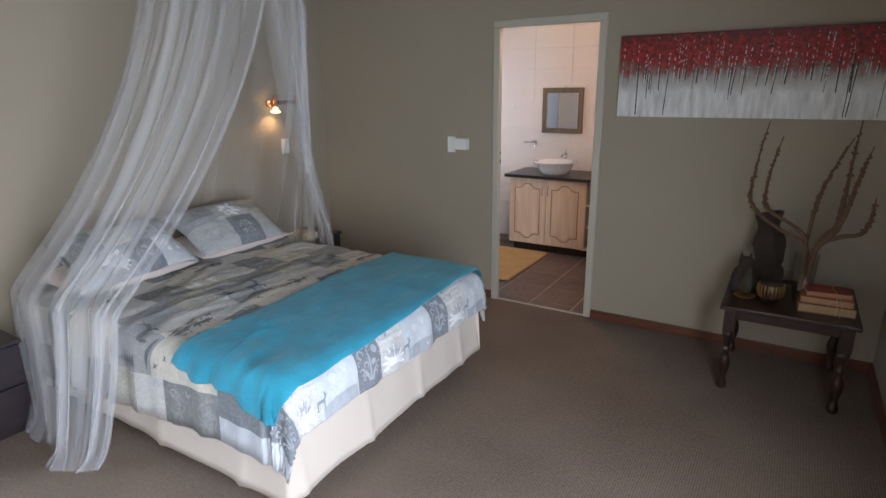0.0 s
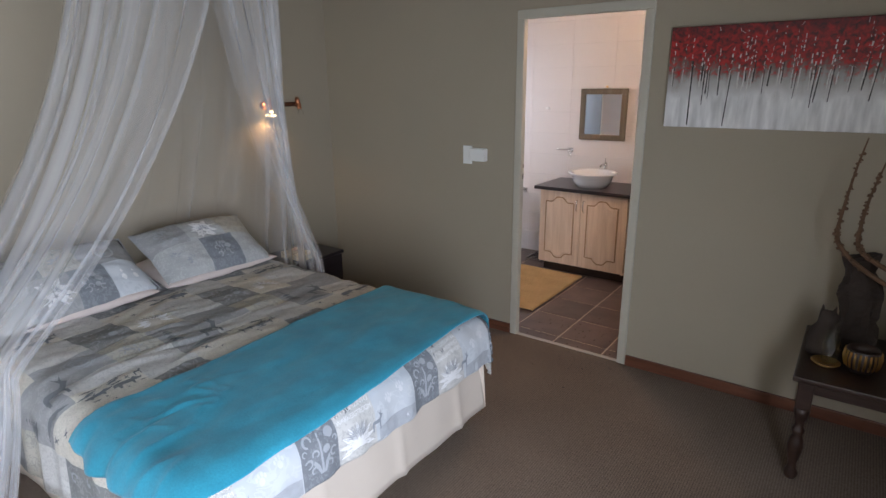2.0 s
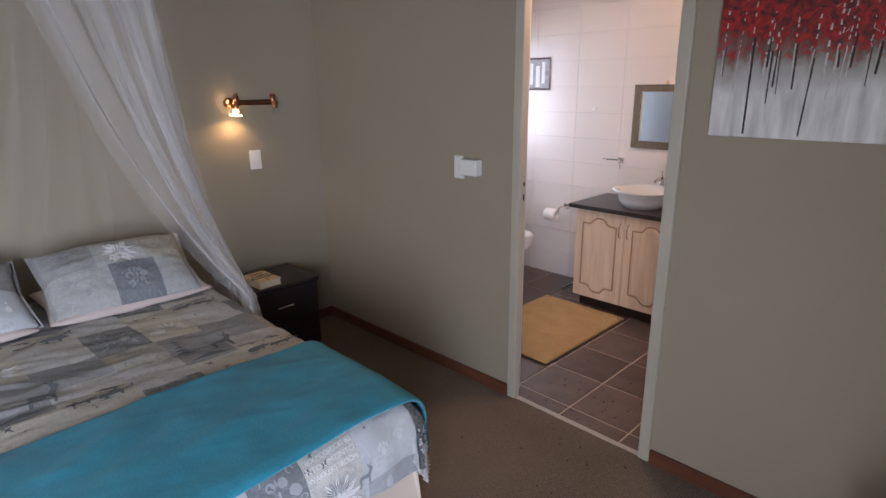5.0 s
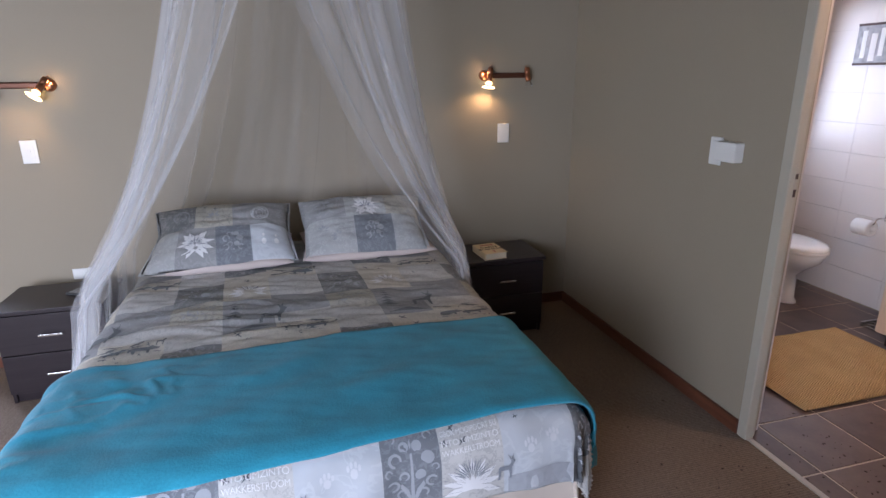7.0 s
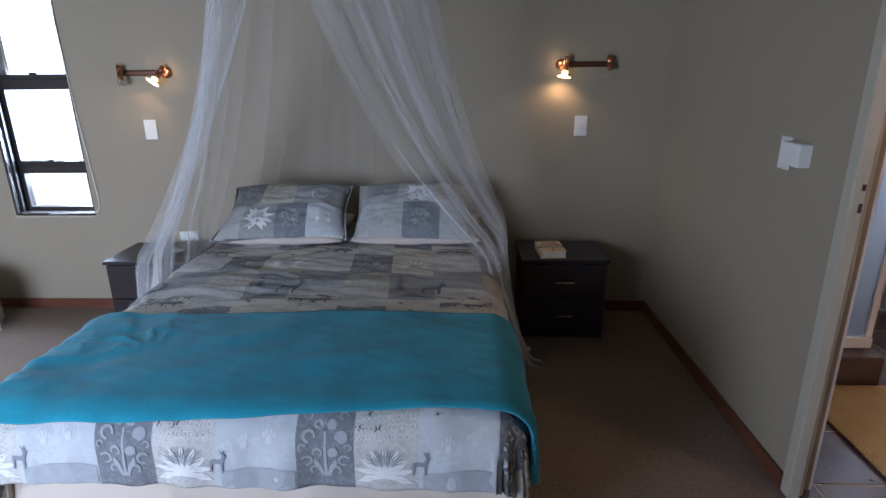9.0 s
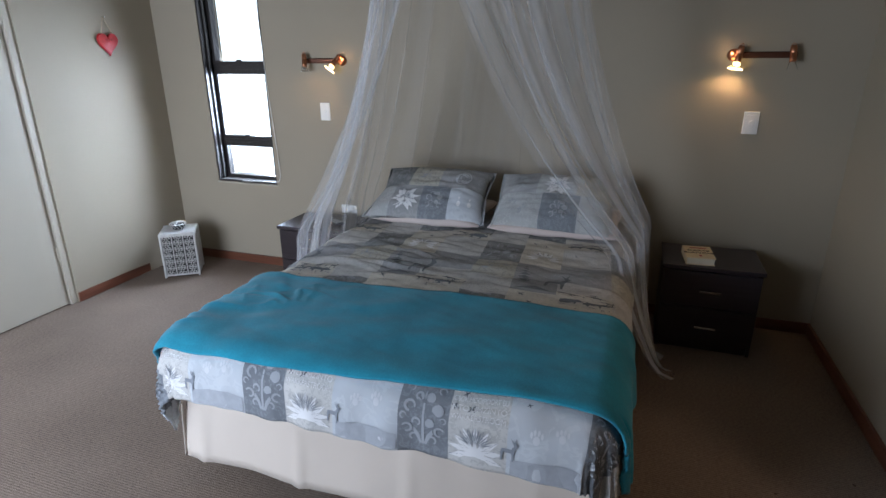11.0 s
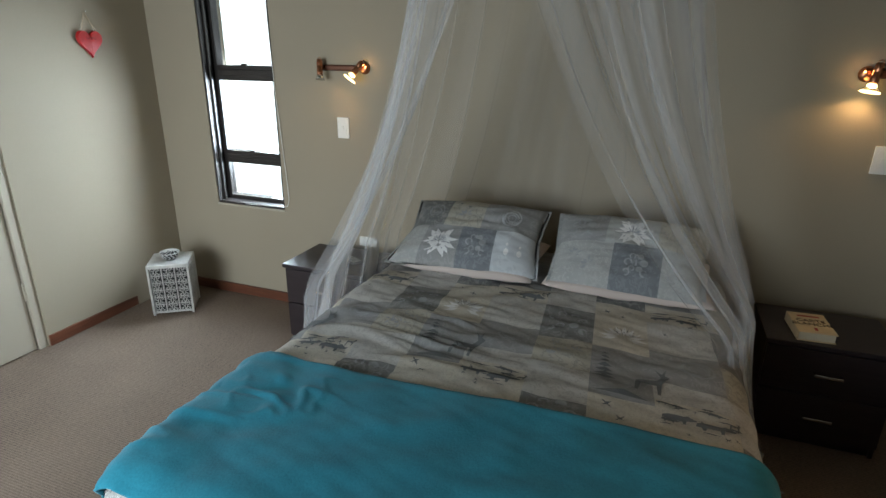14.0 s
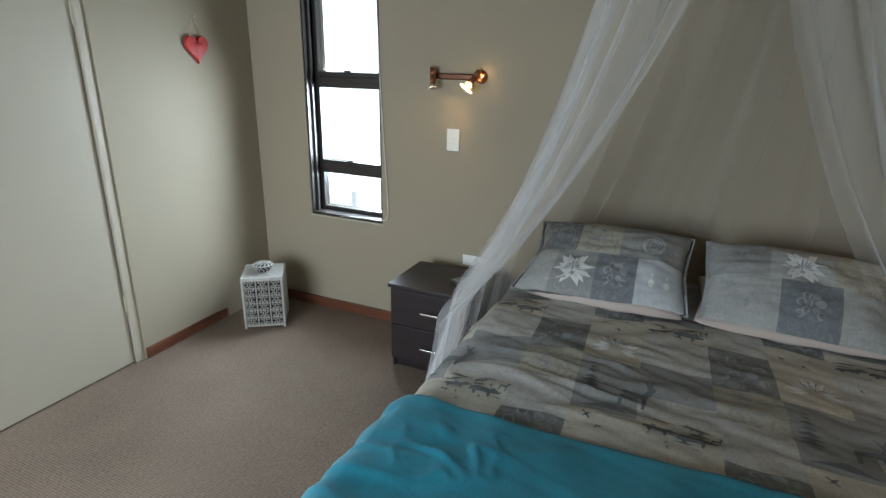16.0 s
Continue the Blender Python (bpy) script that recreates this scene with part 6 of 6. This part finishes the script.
part("hook", lathe([(0, 0), (0.01, 0), (0.01, 0.012), (0, 0.012)], 10, pose((MX0 + MX1) / 2 + 0.02, BE - 0.004, MZ1 + 0.015, 90, 0, 0)), M_BRASS, mi)
pc = thing("framed_print", "small grey abstract print on the bathroom wall", "picture")
part("panel", box(-2.90, -2.665, BE - 0.015, BE, 1.575, 1.835, 0.003), mat("grey_mottled_print", (0.3, 0.3, 0.32), 0.5, var=0.9, scale=26), pc)
for z0, z1 in ((1.82, 1.835), (1.575, 1.59)):
    part("border", box(-2.9, -2.665, BE - 0.018, BE - 0.015, z0, z1), M_INK, pc)
part("figure", boxes((-2.86, -2.83, BE - 0.017, BE - 0.015, 1.62, 1.79), (-2.80, -2.76, BE - 0.017, BE - 0.015, 1.6, 1.77), (-2.74, -2.71, BE - 0.017, BE - 0.015, 1.63, 1.8)), M_PRINTW, pc, "pale upright brush marks")
tr_ = thing("toilet_roll_holder", "chrome toilet roll holder with a white paper roll", "toilet roll holder")
part("plate", box(-2.47, -2.42, BE - 0.012, BE, 0.60, 0.65, 0.004), M_CHROME, tr_)
part("arm", tube(curve([(-2.445, BE - 0.01, 0.625), (-2.445, BE - 0.07, 0.628), (-2.46, BE - 0.085, 0.62), (-2.48, BE - 0.085, 0.58), (-2.56, BE - 0.085, 0.57), (-2.6, BE - 0.085, 0.57)], 20), 0.005, 8), M_CHROME, tr_, smooth=True)
part("roll", lathe([(0.018, -0.055), (0.052, -0.055), (0.054, -0.05), (0.054, 0.05), (0.052, 0.055), (0.018, 0.055), (0.018, -0.055)], 28, pose(-2.535, BE - 0.085, 0.55, 0, 90, 0)), mat("tissue_paper", (0.85, 0.84, 0.82), 0.95, bump=0.2, bscale=200), tr_, "white paper roll", True)
hk = thing("towel_ring", "chrome towel holder on the tiled wall", "towel holder")
part("plate", box(-2.0, -1.95, BE - 0.012, BE, 1.03, 1.075, 0.004), M_CHROME, hk)
part("bar", tube(curve([(-1.975, BE - 0.01, 1.055), (-1.975, BE - 0.05, 1.058), (-2.0, BE - 0.06, 1.06), (-2.09, BE - 0.06, 1.058)], 14), 0.006, 8), M_CHROME, hk, smooth=True)
part("drop", tube([(-1.97, BE - 0.03, 1.055), (-1.965, BE - 0.032, 0.99)], 0.006, 8), M_CHROME, hk)
hk = thing("wall_hook", "small white wall hook", "hook")
part("hook", box(-2.25, -2.215, BE - 0.015, BE, 1.425, 1.445, 0.004), M_PLAST, hk)
bt = thing("toiletry_bottles", "two small pink and dark bottles on the counter", "bottle")
for x, c, h in ((-1.235, (0.45, 0.12, 0.16), 0.17), (-1.19, (0.06, 0.03, 0.04), 0.14)):
    b = part("bottle", lathe([(0, CZ), (0.024, CZ), (0.026, CZ + 0.01), (0.026, CZ + h * 0.65), (0.012, CZ + h * 0.75), (0.012, CZ + h), (0, CZ + h)], 18, pose(x, 6.3, 0)), mat("bottle_plastic", c, 0.3), bt, smooth=True)
    part("cap", lathe([(0, CZ + h), (0.015, CZ + h), (0.014, CZ + h + 0.03), (0, CZ + h + 0.03)], 14, pose(x, 6.3, 0)), M_PLAST, b)

wc = thing("toilet", "white ceramic toilet with its lid closed", "toilet")


def oval(x0, x1, hw_, n=36, cy=6.12):
    cx = (x0 + x1) / 2
    return [(cx + (x1 - x0) / 2 * math.cos(a) * (1.0 if math.cos(a) > 0 else 0.9), cy + hw_ * math.sin(a)) for a in lin(0, 2 * math.pi * (n - 1) / n, n)]


def loft(levels):
    bm = bmesh.new()
    rings = [[bm.verts.new((x, y, z)) for x, y in pts] for pts, z in levels]
    for a, b in zip(rings, rings[1:]):
        for i in range(len(a)):
            j = (i + 1) % len(a)
            bm.faces.new((a[i], a[j], b[j], b[i]))
    bm.faces.new(rings[0]), bm.faces.new(rings[-1])
    bmesh.ops.recalc_face_normals(bm, faces=bm.faces)
    return bm


part("pan", loft([(oval(-3.0, -2.645, 0.10), 0.0), (oval(-3.0, -2.67, 0.095), 0.03), (oval(-3.02, -2.675, 0.09), 0.2), (oval(-3.03, -2.62, 0.12), 0.25), (oval(-3.04, -2.53, 0.165), 0.32), (oval(-3.04, -2.505, 0.178), 0.375), (oval(-3.04, -2.505, 0.178), 0.385)]), M_CERAM, wc, smooth=True)
part("seat", loft([(oval(-3.03, -2.495, 0.183), 0.388), (oval(-3.03, -2.49, 0.186), 0.395), (oval(-3.03, -2.495, 0.183), 0.406)]), M_CERAM, wc, smooth=True)
part("lid", loft([(oval(-3.03, -2.495, 0.182), 0.41), (oval(-3.03, -2.492, 0.185), 0.418), (oval(-3.02, -2.51, 0.175), 0.434), (oval(-2.98, -2.58, 0.13), 0.444)]), M_CERAM, wc, smooth=True)
part("cistern", box(-3.19, -3.02, 5.93, 6.31, 0.36, 0.76, 0.03, 3), M_CERAM, wc, smooth=True)
# Plain chrome bars stand in for the bathroom scale on the floor.
sc_ = thing("floor_rack", "small chrome bars standing in for a bathroom scale beside the vanity", "rack")
part("frame", boxes(*[(-2.24, -2.08, 6.22 + k * 0.035, 6.228 + k * 0.035, 0.0, 0.012 + 0.004 * k) for k in range(6)], (-2.24, -2.23, 6.22, 6.41, 0.0, 0.03), (-2.09, -2.08, 6.22, 6.41, 0.0, 0.03)), M_CHROME, sc_)


def rug_material():
    m, g = blank("jute_rug", 0.95)
    x, y, z = g.split(g.coords())
    cord = g.math("SINE", g.math("MULTIPLY", y, 2 * math.pi / 0.014))
    tw = g.math("SINE", g.math("ADD", g.math("MULTIPLY", x, 2 * math.pi / 0.012), g.math("MULTIPLY", y, 300.0)))
    n1 = g.noise(g.coords(), 9, 3)
    f = g.math("ADD", g.math("MULTIPLY_ADD", cord, 0.16, 0.35), g.math("ADD", g.math("MULTIPLY", tw, 0.12), g.math("MULTIPLY_ADD", n1, 0.5, -0.2)))
    g.l.new(g.mix(f, (0.50, 0.27, 0.09, 1), (0.92, 0.63, 0.28, 1)), g.b.inputs["Base Color"])
    g.bump(g.math("ADD", cord, tw), 0.8, 0.004)
    return m


M_RUG = rug_material()
rg = thing("bath_mat", "woven golden jute mat on the bathroom tiles", "mat")


def mat_at(u, v):
    return Vector((-2.235 + u * 0.66, 5.07 + v * 0.94, 0.010 + 0.003 * noise.noise((u * 5, v * 7, 0))))


o = part("weave", sheet(mat_at, lin(0, 1, 40), lin(0, 1, 50)), M_RUG, rg, smooth=True)
md = o.modifiers.new("thick", "SOLIDIFY")
md.thickness, md.offset = 0.011, -1
for k in range(60):
    part("cord", tube(curve([(-2.238, 5.078 + k * 0.0158, 0.011), (-2.0, 5.078 + k * 0.0158 + 0.002, 0.0135), (-1.8, 5.077 + k * 0.0158, 0.0125), (-1.572, 5.078 + k * 0.0158, 0.011)], 8), 0.0052, 5), M_RUG, rg, smooth=True)

# shower: tiled step, white frame and glass
SX, SYE = -2.255, 5.5
structure("shower_step", box(BW0, SX - 0.012, BY + 0.01, SYE, 0.0, 0.15), M_GROUTF, "raised tiled shower step", "step")
sh = thing("shower_screen", "white framed glass shower screen on the tiled step", "shower screen")
part("frame", boxes((SX - 0.14, SX - 0.09, BY + 0.01, SYE - 0.01, 0.165, 0.222), (SX - 0.13, SX - 0.1, BY + 0.01, SYE - 0.01, 1.88, 1.92), (SX - 0.13, SX - 0.1, SYE - 0.04, SYE - 0.01, 0.222, 1.88), (SX - 0.125, SX - 0.105, BY + 0.01, BY + 0.03, 0.222, 1.88), (SX - 0.145, SX - 0.14, BY + 0.01, SYE - 0.01, 0.185, 0.195), bevel=0.003), M_PLAST, sh)
part("pane", box(SX - 0.118, SX - 0.112, BY + 0.03, SYE - 0.04, 0.222, 1.88), M_SHOWER, sh)

# ---- tiles, laid last ----
def tile_material():
    m, g = blank("brown_floor_tile", 0.32)
    o = g.coords("Object")
    rnd = g.n.new("ShaderNodeObjectInfo").outputs["Random"]
    va = g.n.new("ShaderNodeVectorMath")
    g.l.new(o, va.inputs[0]), g.l.new(g.join(g.math("MULTIPLY", rnd, 9.0), rnd, rnd), va.inputs[1])
    n1, n2 = g.noise(va.outputs[0], 6, 5), g.noise(va.outputs[0], 60, 3)
    f = g.math("ADD", g.math("MULTIPLY_ADD", n1, 0.9, -0.25), g.math("ADD", g.math("MULTIPLY_ADD", n2, 0.3, -0.15), g.math("MULTIPLY_ADD", rnd, 0.25, -0.1)))
    g.l.new(g.mix(f, (0.085, 0.055, 0.048, 1), (0.25, 0.17, 0.135, 1)), g.b.inputs["Base Color"])
    g.bump(n1, 0.15, 0.003)
    return m


M_FTILE = tile_material()
PT = 0.335
ftile = finish("tile", box(-PT / 2 + 0.0042, PT / 2 - 0.0042, -PT / 2 + 0.0042, PT / 2 - 0.0042, -0.008, 0.0, 0.0015, 1), M_FTILE)
floor_ob = bpy.data.objects["bath_floor"]
i0, j0 = -1.22, 4.785
for i in range(-6, 4):
    for j in range(-1, 6):
        x, y = i0 + (i + 0.5) * PT, j0 + (j + 0.5) * PT
        x0, x1, y0, y1 = max(x - PT / 2, BW0), min(x + PT / 2, BW1), max(y - PT / 2, DY + 0.02), min(y + PT / 2, BE)
        if x1 - x0 < 0.02 or y1 - y0 < 0.02:
            continue
        if x1 - x0 > PT - 0.001 and y1 - y0 > PT - 0.001:
            t = part("tile", ftile, None, floor_ob)
            t.location = (x, y, 0)
        else:
            part("tile", box(x0 + 0.0042, x1 - 0.0042, y0 + 0.0042, y1 - 0.0042, -0.008, 0.0, 0.0015, 1), M_FTILE, floor_ob)
step_ob = bpy.data.objects["shower_step"]
for k in range(3):
    a, b = SYE - (k + 1) * PT, SYE - k * PT
    a = max(a, BY + 0.01)
    if b - a > 0.03:
        part("tile", box(SX - 0.012, SX, a + 0.003, b - 0.003, 0.002, 0.152, 0.0015, 1), M_FTILE, step_ob)
        part("tile", box(SX - 0.6, SX - 0.002, a + 0.003, b - 0.003, 0.15, 0.16, 0.0015, 1), M_FTILE, step_ob)
TWX, TWZ = 0.4, 0.2
wtile = finish("wall_tile", box(-TWX / 2 + 0.0006, TWX / 2 - 0.0006, -0.008, 0, -TWZ / 2 + 0.001, TWZ / 2 - 0.001, 0.0006, 1), M_TILEW)
for wall, fix in (("bath_wall_north", None), ("bath_wall_west", 1)):
    w_ob = bpy.data.objects[wall]
    for j in range(13):
        for i in range(8 if not fix else 5):
            z = (j + 0.5) * TWZ + 0.002
            if not fix:
                t = part("wall_tile", wtile, None, w_ob)
                t.location = (BW0 + (i + 0.5) * TWX, BE + 0.008, z)
            else:
                y = BY + (i + 0.5) * TWX
                if 1.0 < z < 2.0 and 5.3 < y < 6.6:
                    continue
                t = part("wall_tile", wtile, None, w_ob)
                t.matrix_basis = pose(BW0 - 0.008, y, z, 0, 0, 90)
bw = thing("window_3", "bathroom window with frosted glass", "window", kind="structure")
part("window_frame", boxes((BW0 - 0.12, BW0 - 0.06, 5.5, 5.54, 1.0, 2.0), (BW0 - 0.12, BW0 - 0.06, 6.36, 6.4, 1.0, 2.0), (BW0 - 0.12, BW0 - 0.06, 5.54, 6.36, 1.0, 1.04), (BW0 - 0.12, BW0 - 0.06, 5.54, 6.36, 1.96, 2.0)), M_ALU, bw)

# dry bits of leaf blown onto the floor by the bathroom door
bm = bmesh.new()
rng = random.Random(3)
for _ in range(170):
    x, y = rng.gauss(-1.15, 0.3), rng.gauss(4.78, 0.28)
    if not (D0 + 0.02 < x < D1 - 0.02 or y < DY - 0.05 or y > BY + 0.05) or y > 5.6:
        continue
    k = rng.uniform(0.0015, 0.005)
    a = rng.uniform(0, 6.28)
    mm = Matrix.Translation((x, y, 0.003)) @ Matrix.Rotation(a, 4, "Z") @ Matrix.Diagonal((k * rng.uniform(1, 2), k, k * 0.5, 1))
    bmesh.ops.create_icosphere(bm, subdivisions=1, radius=1.0, matrix=mm)
tagged(part("leaf_crumbs", bm, mat("dry_crumbs", (0.05, 0.03, 0.02), 0.9, var=0.6, scale=40)), "dark dry crumbs scattered on the floor by the doorway", "crumbs", kind="stuff")
